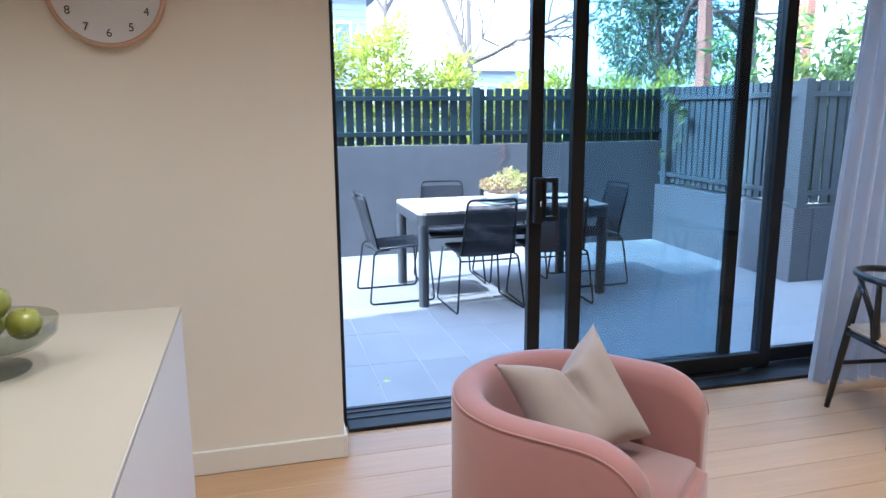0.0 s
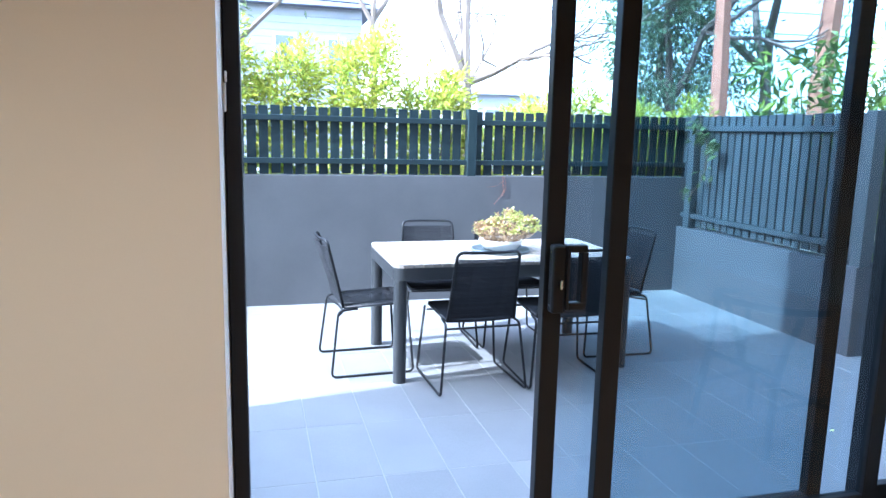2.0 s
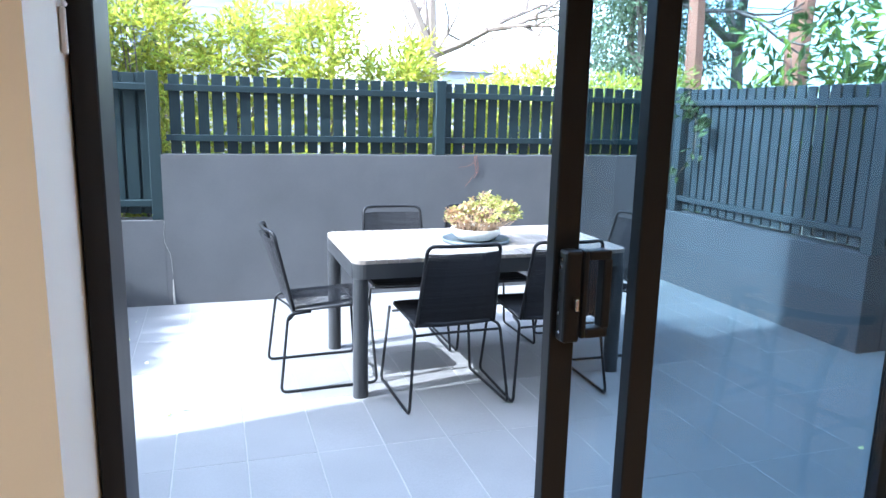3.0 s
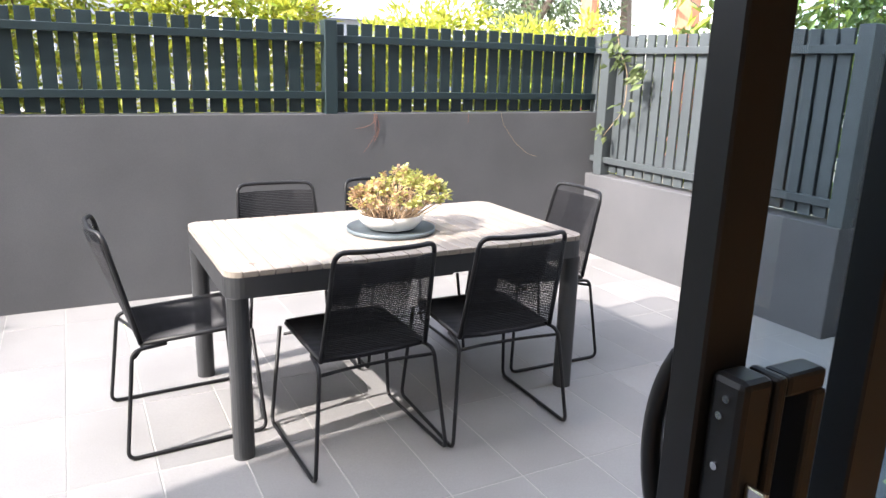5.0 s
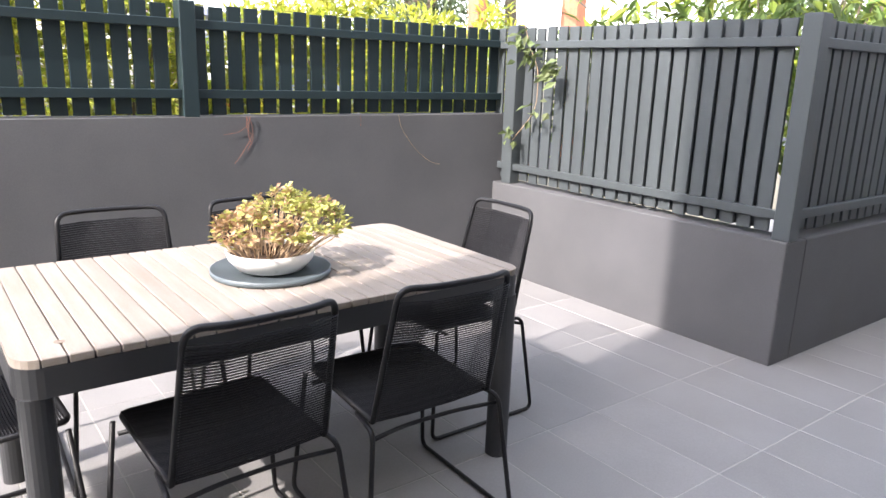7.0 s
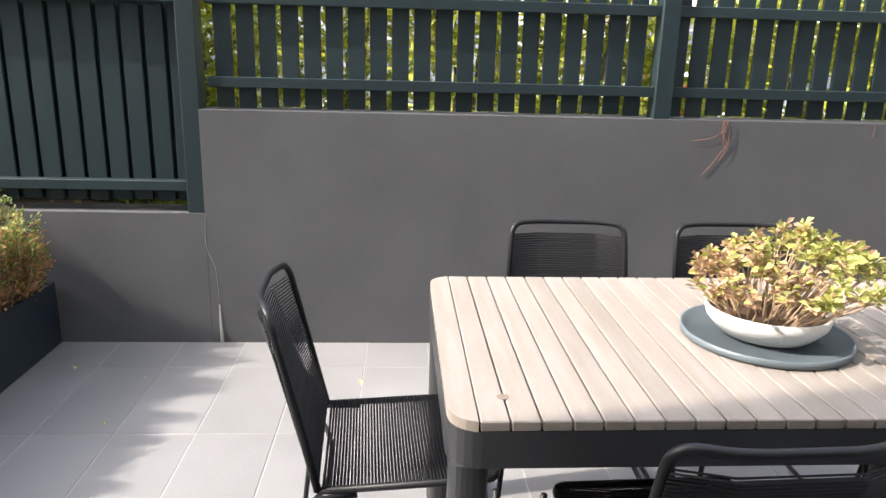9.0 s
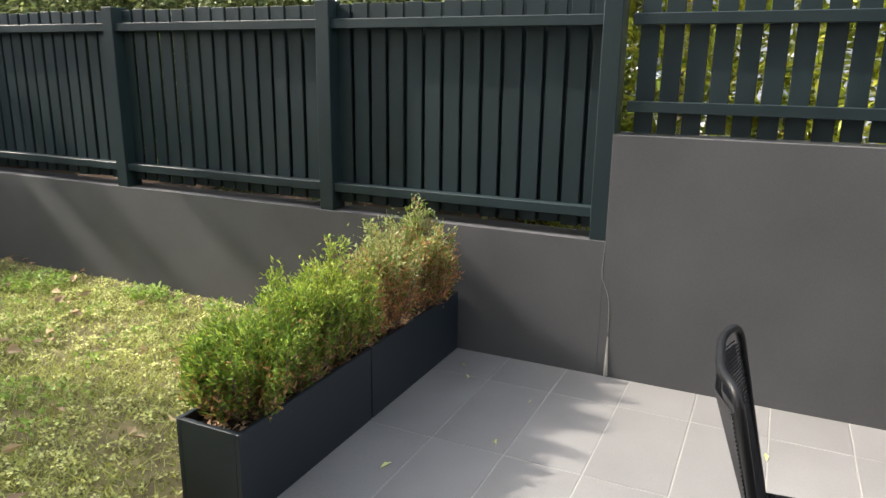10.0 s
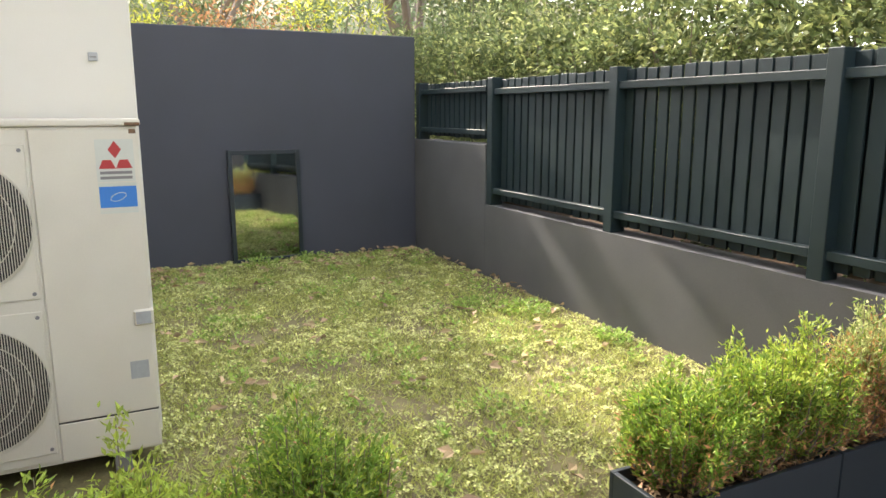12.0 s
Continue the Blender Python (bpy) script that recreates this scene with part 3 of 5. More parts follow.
for i in range(NB):
    x0, x1 = -hx + i * bw + 0.0018, -hx + (i + 1) * bw - 0.0018
    if i in (0, NB - 1):
        s = 1 if i == 0 else -1
        o = [((x0 if i == 0 else x1) + s * (TR - TR * math.cos(radians(a))), q * (hy - TR + TR * math.sin(radians(a)))) for q, rg in ((-1, range(90, -1, -15)), (1, range(0, 91, 15))) for a in rg]
        o = [(min(max(x, x0), x1), y) for x, y in o] + [((x1 if i == 0 else x0), hy), ((x1 if i == 0 else x0), -hy)]
        o = o if i == 0 else o[::-1]
        part("board", prism(o, TH - 0.022, TH), "teak", table)
    else:
        part("board", box((x0, -hy, TH - 0.022), (x1, hy, TH), 0.0025), "teak", table)
part("knot", cyl((-hx + 0.117, -hy + 0.1, TH - 0.004), 0.013, 0.0048, 12), "bark", table, "dark knot in the timber")


# ---- cord chairs ----
def cord_chair(m):
    c = thing("garden_chair", m, "black steel garden chair strung with grey cord", "chair", "chairs round the garden table")
    sw, tw, R = 0.212, 0.192, 0.0095
    rear, front = -0.19, 0.23
    back = rounded([(-sw, rear, 0.44), (-tw, -0.288, 0.868), (-0.1, -0.322, 0.868), (0.1, -0.322, 0.868), (tw, -0.288, 0.868), (sw, rear, 0.44)], 0.045, 6)
    part("back_frame", tube(back, R), "rod", c, "", True)
    seat = rounded([(-sw, rear, 0.44), (-sw, front, 0.455), (sw, front, 0.455), (sw, rear, 0.44)], 0.035, 5)
    part("seat_frame", tube(seat, R), "rod", c, "", True)
    for s in (-1, 1):
        leg = rounded([(s * (sw + 0.004), -0.1, 0.43), (s * 0.232, rear - 0.035, 0.425), (s * 0.272, -0.275, 0.009), (s * 0.272, 0.255, 0.009), (s * 0.235, front - 0.01, 0.44)], 0.035, 5)
        part("sled_leg", tube(leg, 0.008), "rod", c, "", True)
    part("crossbar", tube(rounded([(-0.235, rear - 0.03, 0.40), (-0.1, rear + 0.02, 0.385), (0.1, rear + 0.02, 0.385), (0.235, rear - 0.03, 0.40)], 0.06), 0.007), "rod", c, "", True)
    part("crossbar", tube([(-0.235, front - 0.06, 0.425), (0.235, front - 0.06, 0.425)], 0.007), "rod", c, "", True)
    # cords, in two layers, across the seat and across the back
    sb = bmesh.new()
    n = 50
    for i in range(n):
        t = i / (n - 1)
        y, z = rear + 0.012 + (front - rear - 0.024) * t, 0.44 + 0.015 * t
        for dz in (0.009, -0.008):
            sag = -0.013 if dz > 0 else -0.007
            tube([(-sw, y, z + dz), (-0.08, y, z + dz + sag), (0.08, y, z + dz + sag), (sw, y, z + dz)], 0.0027, 4, bm=sb)
    tagged(part("seat_weave", sb, "cord", c), kind="stuff")
    bb = bmesh.new()
    n = 46
    for i in range(n):
        t = 0.04 + 0.86 * i / (n - 1)
        z, yy, hw = 0.44 + 0.428 * t, rear - 0.108 * t, sw - (sw - tw) * t
        for dy in (0.0065, -0.0065):
            tube([(-hw, yy + dy, z), (-0.1, yy + dy - 0.035 * t, z), (0.1, yy + dy - 0.035 * t, z), (hw, yy + dy, z)], 0.0022, 4, bm=bb)
    tagged(part("back_weave", bb, "cord", c), kind="stuff")
    return c


first = cord_chair(pose(1.808, 5.185, 0, 0, 0, 2.5))
for x, y, a in ((2.394, 5.175, -1.5), (1.786, 6.02, 178), (2.365, 6.01, 180), (1.222, 5.637, -87), (2.982, 5.695, 89)):
    copy_thing(first, pose(x, y, 0, 0, 0, a))


# ---- planted bowl on its tray ----
def planted_bowl():
    rng = np.random.default_rng(5)
    tray = thing("round_tray", pose(2.135, 5.589, TH) @ Matrix.Scale(0.955, 4), "slate-blue round metal tray on the table", "tray")
    part("dish", lathe([(0.0, 0.0), (0.2, 0.0), (0.21, 0.004), (0.212, 0.022), (0.206, 0.022), (0.2, 0.009), (0.0, 0.009)], 56), "tray", tray, "", True)
    b = thing("plant_bowl", pose(2.135, 5.591, TH + 0.0087) @ Matrix.Scale(0.955, 4), "white ceramic bowl of yellow-green succulents on a tray", "potted plant")
    part("bowl", lathe([(0.0, 0.0), (0.075, 0.0), (0.115, 0.01), (0.148, 0.046), (0.156, 0.076), (0.149, 0.078), (0.13, 0.04), (0.0, 0.02)], 48), "ceramic", b, "", True)
    part("soil", lathe([(0.0, 0.068), (0.1, 0.066), (0.143, 0.062)], 32), "soil", b)
    st = bmesh.new()
    pos, outd, tone = [], [], []
    for k in range(112):
        a, r = rng.uniform(0, 2 * math.pi), 0.235 * rng.uniform(0.02, 1) ** 0.55
        hh = 0.075 + 0.105 * (1 - (r / 0.3) ** 2) * rng.uniform(0.45, 1.2) + 0.035 * math.cos(a - 0.6)
        base = Vector((0.5 * r * math.cos(a), 0.5 * r * math.sin(a), 0.055))
        tip = Vector((r * math.cos(a) + 0.045, r * math.sin(a) + 0.02, 0.1 + hh * 0.72 - 0.03 * (r / 0.235) ** 2))
        mid = (base + tip) / 2 + Vector(rng.normal(0, 0.012, 3))
        tube([base, mid, tip], [0.0026, 0.0021, 0.0017], 5, bm=st)
        for j in range(14):
            b_ = 2.4 * j
            up = 0.02 + 0.05 * j
            pos.append(tip + Vector((0, 0, 0.002 * j - 0.008)))
            outd.append((math.cos(b_), math.sin(b_), up))
            tone.append(rng.uniform() < (0.75 if math.cos(a) < -0.1 and r > 0.09 else 0.22))
    tagged(part("stem", st, "stem", b), kind="stuff")
    pos, outd, tone = np.array(pos), np.array(outd), np.array(tone)
    tagged(leaf_cloud("foliage", pos[~tone], outd[~tone], 0.027, 0.0195, "succ", b, rng, spread=0.18, mid_at=0.68), kind="stuff")
    tagged(leaf_cloud("blushed_foliage", pos[tone], outd[tone], 0.025, 0.0175, "succ_red", b, rng, spread=0.2, mid_at=0.68), kind="stuff")


planted_bowl()


# ---- planters and shrubs ----
def planter(x0, x1, y0, y1, h, label):
    p = thing("planter_box", Matrix(), label, "planter")
    t = 0.018
    part("side", box((x0, y0, 0.0), (x0 + t, y1, h), 0.002), "steel", p)
    part("side", box((x1 - t, y0, 0.0), (x1, y1, h), 0.002), "steel", p)
    part("end", box((x0 + t, y0, 0.0), (x1 - t, y0 + t, h), 0.002), "steel", p)
    part("end", box((x0 + t, y1 - t, 0.0), (x1 - t, y1, h), 0.002), "steel", p)
    part("soil", box((x0 + t, y0 + t, 0.0), (x1 - t, y1 - t, h - 0.05)), "soil", p)
    rng = np.random.default_rng(int(y0 * 10))
    n = 420
    pts = np.stack([rng.uniform(x0 + 0.03, x1 - 0.03, n), rng.uniform(y0 + 0.03, y1 - 0.03, n), rng.uniform(h - 0.048, h - 0.02, n)], 1)
    o = rng.normal(0, 1, (n, 3)) * np.array((1, 1, 0.15))
    tagged(leaf_cloud("mulch", pts, o, 0.034, 0.018, "mulch", p, rng, spread=0.2), kind="stuff")
    return p


def shrub(x, y, z, h, r, seed, brown, light, label, n=2600, ry=None, lf=0.0185, tip="leaf_light"):
    rng = np.random.default_rng(seed)
    s = thing("shrub", pose(x, y, z), label, "shrub", "shrubs in the planters")
    ry = ry or r
    stems = bmesh.new()
    pts, out, hts = [], [], []
    for k in range(72):
        a = rng.uniform(0, 2 * math.pi)
        q = rng.uniform(0.05, 1) ** 0.6
        top = Vector((r * q * math.cos(a), ry * q * math.sin(a), h * (1.0 - 0.28 * q * q) * rng.uniform(0.5, 1.0) * (1.0 + 0.12 * math.sin(3 * a + seed)) + (0.05 if k % 9 == 0 else 0.0)))
        base = Vector((0.25 * r * q * math.cos(a), 0.25 * ry * q * math.sin(a), 0))
        mid = base.lerp(top, 0.5) + Vector((0.25 * r * math.cos(a) * q, 0.25 * ry * math.sin(a) * q, 0))
        tube([base, mid, top], [0.004, 0.0028, 0.0012], 5, bm=stems)
        m_ = int(n * 3.2) // 72
        for t in (rng.uniform(0.16, 1.0, m_) ** 0.75).tolist():
            p = (1 - t) ** 2 * base + 2 * t * (1 - t) * mid + t * t * top
            pts.append(p + Vector(rng.normal(0, 0.016, 3).tolist()))
            out.append((math.cos(a) * 0.4, math.sin(a) * 0.4, 0.75))
            hts.append(p.z / h)
    tagged(part("stem", stems, "bark", s), kind="stuff")
    pts, out, hts = np.array(pts), np.array(out), np.array(hts)
    u = rng.uniform(0, 1, len(pts))
    isb = u < brown * np.clip((1.55 if brown > 0.8 else 1.2) - hts * 1.75, 0.03, 1)
    isl = (~isb) & (rng.uniform(0, 1, len(pts)) < light * np.clip(hts * 1.5 - 0.2, 0, 1))
    for nm, sel, mt in (("foliage", ~isb & ~isl, "leaf"), ("new_foliage", isl, tip), ("dead_foliage", isb, "leaf_brown")):
        if sel.any():
            tagged(leaf_cloud(nm, pts[sel], out[sel], lf * 1.35, lf * 0.46, mt, s, rng, spread=0.5), kind="stuff")
    return s


PH = 0.315
planter(-0.70, -0.44, 5.67, 6.456, PH, "dark blue-grey steel planter box at the lawn's edge")
planter(-0.70, -0.44, 6.464, 7.322, PH, "dark blue-grey steel planter box standing by the street wall")
planter(-0.70, -0.44, 3.5, 4.95, PH, "dark blue-grey steel planter box beside the patio")
G, B_, S_ = "leafy green box shrub in the planter", "half-dead browning box shrub in the planter", "silvery half-brown box shrub at the planter's end"
shrub(-0.568, 5.866, PH - 0.05, 0.385, 0.214, 11, 0.5, 0.3, G, 4200)
shrub(-0.568, 6.132, PH - 0.05, 0.432, 0.204, 12, 0.5, 0.6, G, 4000)
shrub(-0.568, 6.377, PH - 0.05, 0.461, 0.190, 13, 0.45, 0.75, G, 3600)
shrub(-0.558, 6.691, PH - 0.05, 0.489, 0.204, 14, 0.9, 0.85, B_, 4200, tip="leaf_silver")
shrub(-0.555, 7.06, PH - 0.05, 0.515, 0.215, 15, 0.85, 0.75, S_, 5200, ry=0.25, tip="leaf_silver")
shrub(-0.555, 3.792, PH - 0.05, 0.460, 0.184, 21, 0.25, 0.8, G, 3600)
shrub(-0.565, 4.020, PH - 0.05, 0.478, 0.184, 22, 0.25, 0.9, G, 4200)
shrub(-0.565, 4.249, PH - 0.05, 0.460, 0.184, 23, 0.3, 1.0, G, 4400)
shrub(-0.545, 4.441, PH - 0.05, 0.386, 0.129, 25, 1.0, 0.6, B_, 2400)
shrub(-0.575, 4.651, PH - 0.05, 0.497, 0.202, 24, 0.2, 0.35, G, 4600)


# ---- lawn growth ----
def grass():
    rng = np.random.default_rng(8)
    n = 120000
    x = rng.uniform(GX + 0.02, -0.71, n)
    yy = rng.uniform(4.38, WY - 0.02, n)
    keep = rng.uniform(0, 1, n) < np.array([0.75 + 1.1 * noise.noise((a * 2.3, b * 2.3, 0.3)) for a, b in zip(x, yy)])
    edge = (WY - yy < 0.18) & (rng.uniform(0, 1, n) < 0.7)
    x, yy = x[keep & ~edge], yy[keep & ~edge]
    n = len(x)
    p = np.stack([x, yy, np.full(n, LAWN - 0.002)], 1)
    a = rng.uniform(0, 2 * math.pi, n)
    h = rng.uniform(0.008, 0.034, n)
    lean = rng.normal(0, 0.022, (n, 2))
    s = np.stack([np.cos(a), np.sin(a), np.zeros(n)], 1) * (rng.uniform(0.003, 0.007, n))[:, None]
    tip = p + np.stack([lean[:, 0], lean[:, 1], h], 1)
    v = np.stack([p - s, p + s, tip], 1)
    f = np.arange(n * 3).reshape(-1, 3)
    tagged(from_arrays("grass", v, f, "blade"), "short yellow-green patchy grass", "grass", kind="stuff")


grass()


def clover():
    """Low leaflets gathered in uneven patches over the turf."""
    rng = np.random.default_rng(18)
    n = 90000
    x, yy = rng.uniform(GX + 0.02, -0.71, n), rng.uniform(4.38, WY - 0.03, n)
    d = np.array([0.55 * noise.noise((a * 1.7, b * 1.7, 4.1)) + 0.75 * noise.noise((a * 13, b * 13, 1.7)) for a, b in zip(x, yy)])
    keep = d + rng.normal(0, 0.08, n) > 0.12
    p = np.stack([x[keep], yy[keep], LAWN + 0.002 + 0.045 * np.clip(d[keep], 0, 1) + rng.uniform(0, 0.012, keep.sum())], 1)
    o = rng.normal(0, 1, p.shape) * np.array((1, 1, 0.4))
    tagged(leaf_cloud("clover", p, o, 0.017, 0.014, "clover", None, rng, spread=0.2), "low yellow-green clover patches all over the lawn", "clover", kind="stuff")


clover()


def weeds(name, spots, n, length, width, material, label, droop=0.0, seed=4, flat=False):
    rng = np.random.default_rng(seed)
    pts, out = [], []
    for x, y, r in spots:
        for k in range(n):
            a, q = rng.uniform(0, 2 * math.pi), r * math.sqrt(rng.uniform(0, 1))
            pts.append((x + q * math.cos(a), y + q * math.sin(a), LAWN + (0.05 if flat else rng.uniform(0.005, 0.07))))
            out.append((math.cos(a), math.sin(a), 0.05 if flat else 0.7))
    tagged(leaf_cloud(name, np.array(pts), np.array(out), length, width, material, None, rng, droop=droop, spread=0.12 if flat else 0.4), label, name.replace("_", " "), kind="stuff")


rw = random.Random(6)
weeds("clover_clumps", [(-3.66, 6.85, 0.22), (-3.3, 6.95, 0.14), (-2.8, 7.05, 0.12), (-2.25, 7.12, 0.1), (-5.8, 5.9, 0.14), (-5.75, 6.2, 0.12)] + [(rw.uniform(-5.7, -1.0), rw.uniform(4.6, 7.2), rw.uniform(0.03, 0.11)) for _ in range(120)], 26, 0.03, 0.02, "weed", "bright green clover and weed clumps in the lawn")
weeds("fallen_leaves", [(rw.uniform(-5.9, -1.0), rw.uniform(4.5, 7.25), 0.02) for _ in range(110)] + [(rw.uniform(-5.95, -5.35), rw.uniform(4.5, 7.2), 0.1) for _ in range(50)] + [(rw.uniform(-5.7, -2.8), 7.22, 0.06) for _ in range(16)], 2, 0.075, 0.042, "fallen", "dry brown leaves fallen on the lawn", seed=9, flat=True)
weeds("weed_clump", [(-3.5, 6.8, 0.24), (-3.25, 7.0, 0.16), (-5.75, 5.6, 0.16), (-5.75, 6.1, 0.14), (-2.45, 7.15, 0.1)], 190, 0.034, 0.02, "weed", "tall bright green weeds along the lawn's edge", seed=14)
rngp = np.random.default_rng(2)
# the last three pale leaves stand for sun glints thrown by the glass
pl = np.array([(0.083, 6.53, 0.004), (-0.30, 7.12, 0.004), (-0.24, 7.0, 0.004), (0.25, 6.0, 0.004), (-0.2, 6.2, 0.004), (0.1, 6.9, 0.004), (1.05, 6.9, 0.004), (0.4, 5.2, 0.004), (0.5, 5.25, 0.004), (0.75, 3.72, 0.004), (0.78, 3.75, 0.004), (3.3, 3.9, 0.004), (3.5, 4.0, 0.004), (3.42, 3.8, 0.004)])
tagged(leaf_cloud("patio_leaves", pl, rngp.normal(0, 1, pl.shape) * np.array((1, 1, 0.03)), 0.045, 0.026, "clover", None, rngp, spread=0.02), "small yellow leaves on the tiles, three of them standing for sun glints", "leaves", kind="stuff")


# ---- mirror leaning on the end wall ----
mr_ = thing("garden_mirror", pose(GX + 0.05, 5.717, LAWN, 0, -1.2, 3.0), "dark-framed mirror leaning against the lawn's end wall", "mirror")
for y0, y1 in ((-0.35, -0.31), (0.31, 0.35)):
    part("frame_side", box((-0.02, y0, 0), (0.02, y1, 1.092), 0.003), "steel", mr_)
for z0, z1 in ((0.0, 0.04), (1.052, 1.092)):
    part("frame_bar", box((-0.02, -0.31, z0), (0.02, 0.31, z1), 0.003), "steel", mr_)
part("mirror_glass", box((-0.008, -0.311, 0.039), (0.006, 0.311, 1.053)), "mirror", mr_, "clear mirror glass")


# ---- outdoor air conditioner ----
def air_conditioner():
    X, Y0, Y1, Z0, Z1 = -2.24, 3.275, 4.33, 0.08, 1.545
    a = thing("air_conditioner", Matrix.Translation((0.045, 0.45, 0.025)) @ Matrix.Scale(0.913, 4), "cream outdoor air conditioning unit with two fans", "air conditioner")
    part("body", box((X - 0.33, Y0, Z0), (X, Y1, Z1 - 0.03), 0.008, seg=2), "ac", a)
    part("lid", box((X - 0.345, Y0 - 0.012, Z1 - 0.03), (X + 0.014, Y1 + 0.012, Z1), 0.008, seg=2), "ac", a)
    sp = part("service_panel", box((X + 0.001, 3.93, 0.27), (X + 0.008, Y1 - 0.006, Z1 - 0.04), 0.003), "ac", a)
    part("kick_panel", box((X + 0.001, 3.93, Z0 + 0.01), (X + 0.007, Y1 - 0.006, 0.262), 0.003), "ac", a)
    # dark strip drawn for the shade between the two cream panels
    part("panel_gap", box((X + 0.0005, 3.93, 0.2605), (X + 0.003, Y1 - 0.004, 0.2715)), "ac_dark", a)
    part("rust_mark", box((X + 0.0125, Y1 - 0.05, Z1 - 0.028), (X + 0.0148, Y1 + 0.01, Z1 - 0.014), 0.001), "rust", a, "rusty stain at the lid's corner")
    part("rust_mark", box((X + 0.0078, Y1 - 0.035, Z1 - 0.06), (X + 0.0088, Y1 - 0.008, Z1 - 0.042), 0.001), "rust", a, "rusty stain at the lid's corner")
    part("fan_panel", box((X + 0.001, Y0 + 0.01, Z0 + 0.02), (X + 0.008, 3.925, Z1 - 0.04), 0.003), "ac", a)
    for zc in (0.455, 1.135):
        g = part("fan_guard", box((X + 0.009, Y0 + 0.03, zc - 0.315), (X + 0.016, 3.915, zc + 0.315), 0.004), "ac", a)
        part("fan_opening", cyl((0, 0, 0), 0.268, 0.004, 48, m=pose(X + 0.0165, 3.645, zc, 0, 90, 0)), "ac_dark", g, "dark fan opening")
        wires = bmesh.new()
        for i in range(-27, 28):
            yy = i * 0.0098
            hh = math.sqrt(max(0.0, 0.278 ** 2 - yy * yy))
            tube([(X + 0.028, 3.645 + yy, zc - hh), (X + 0.034, 3.645 + yy, zc), (X + 0.028, 3.645 + yy, zc + hh)], 0.0017, 4, bm=wires)
        for rr in (0.09, 0.15, 0.21, 0.277):
            tube([(X + 0.027, 3.645 + rr * math.cos(t * math.pi / 20), zc + rr * math.sin(t * math.pi / 20)) for t in range(40)], 0.002, 4, closed=True, bm=wires)
        part("wire_grille", wires, "ac", g, "close wire fan grille")
        part("hub", cyl((0, 0, 0), 0.06, 0.01, 28, m=pose(X + 0.022, 3.645, zc, 0, 90, 0)), "ac_dark", g)
        for dy in (-0.3, 0.25):
            for dz in (-0.29, 0.29):
                part("screw", cyl((0, 0, 0), 0.008, 0.004, 10, m=pose(X + 0.017, 3.645 + dy, zc + dz, 0, 90, 0)), "grey_print", g)
    part("grip", box((X - 0.02, Y1 - 0.075, 0.66), (X + 0.0215, Y1 + 0.006, 0.73), 0.006), "ac", sp)
    # flat grey plate paints the shade inside the cream grip
    part("grip_recess", box((X + 0.0217, Y1 - 0.066, 0.668), (X + 0.0225, Y1 - 0.006, 0.722)), "grey_plate", sp)
    b = part("badge", box((X + 0.0085, 4.163, 1.288), (X + 0.0095, 4.308, 1.462)), "sticker", sp, "pale badge with a red printed mark")
    for cy, cz in ((4.236, 1.42), (4.204, 1.36), (4.268, 1.36)):
        k = 0.03
        pts = ((0, k * 1.2), (-k * 0.85, 0), (0, -k * 1.2), (k * 0.85, 0)) if cy == 4.236 else ((-0.032, -0.018), (0.032, -0.018), (0.016, 0.018), (-0.016, 0.018))
        tri = prism(pts, 0.0, 0.0006)
        for v in tri.verts:
            v.co = (X + 0.0098 + v.co.z, cy + v.co.x, cz + v.co.y)
        part("mark", tri, "red", b, "red printed mark")
    for z in (1.325, 1.304):
        part("print_bar", box((X + 0.0097, 4.175, z - 0.006), (X + 0.0102, 4.297, z + 0.006)), "grey_print", b)
    bl = part("blue_badge", box((X + 0.0085, 4.164, 1.155), (X + 0.0095, 4.31, 1.284)), "sticker", sp, "blue and white sticker")
    part("blue_band", box((X + 0.0097, 4.166, 1.18), (X + 0.0102, 4.308, 1.268)), "blue", bl)
    part("ring_mark", tube([(X + 0.0106, 4.237 + 0.03 * math.cos(t * 0.314), 1.224 + 0.016 * math.sin(t * 0.314) + 0.008 * math.cos(t * 0.314)) for t in range(20)], 0.0014, 4, closed=True), "sticker", bl)
    part("data_plate", box((X + 0.0085, 4.225, 0.42), (X + 0.0093, 4.30, 0.5)), "grey_plate", sp, "faded grey data plate")
    for y0 in (Y0 + 0.12, Y1 - 0.2):
        part("foot", box((X - 0.32, y0, -0.03), (X - 0.01, y0 + 0.07, Z0), 0.004), "grey_print", a)


air_conditioner()
vent = thing("wall_vent", Matrix(), "small square metal vent on the pale wing wall", "vent")
part("cover", box((-2.349, 4.258, 1.666), (-2.342, 4.294, 1.7), 0.002), "grey_plate", vent)
part("slot", box((-2.3418, 4.264, 1.679), (-2.341, 4.288, 1.685)), "grey_print", vent)


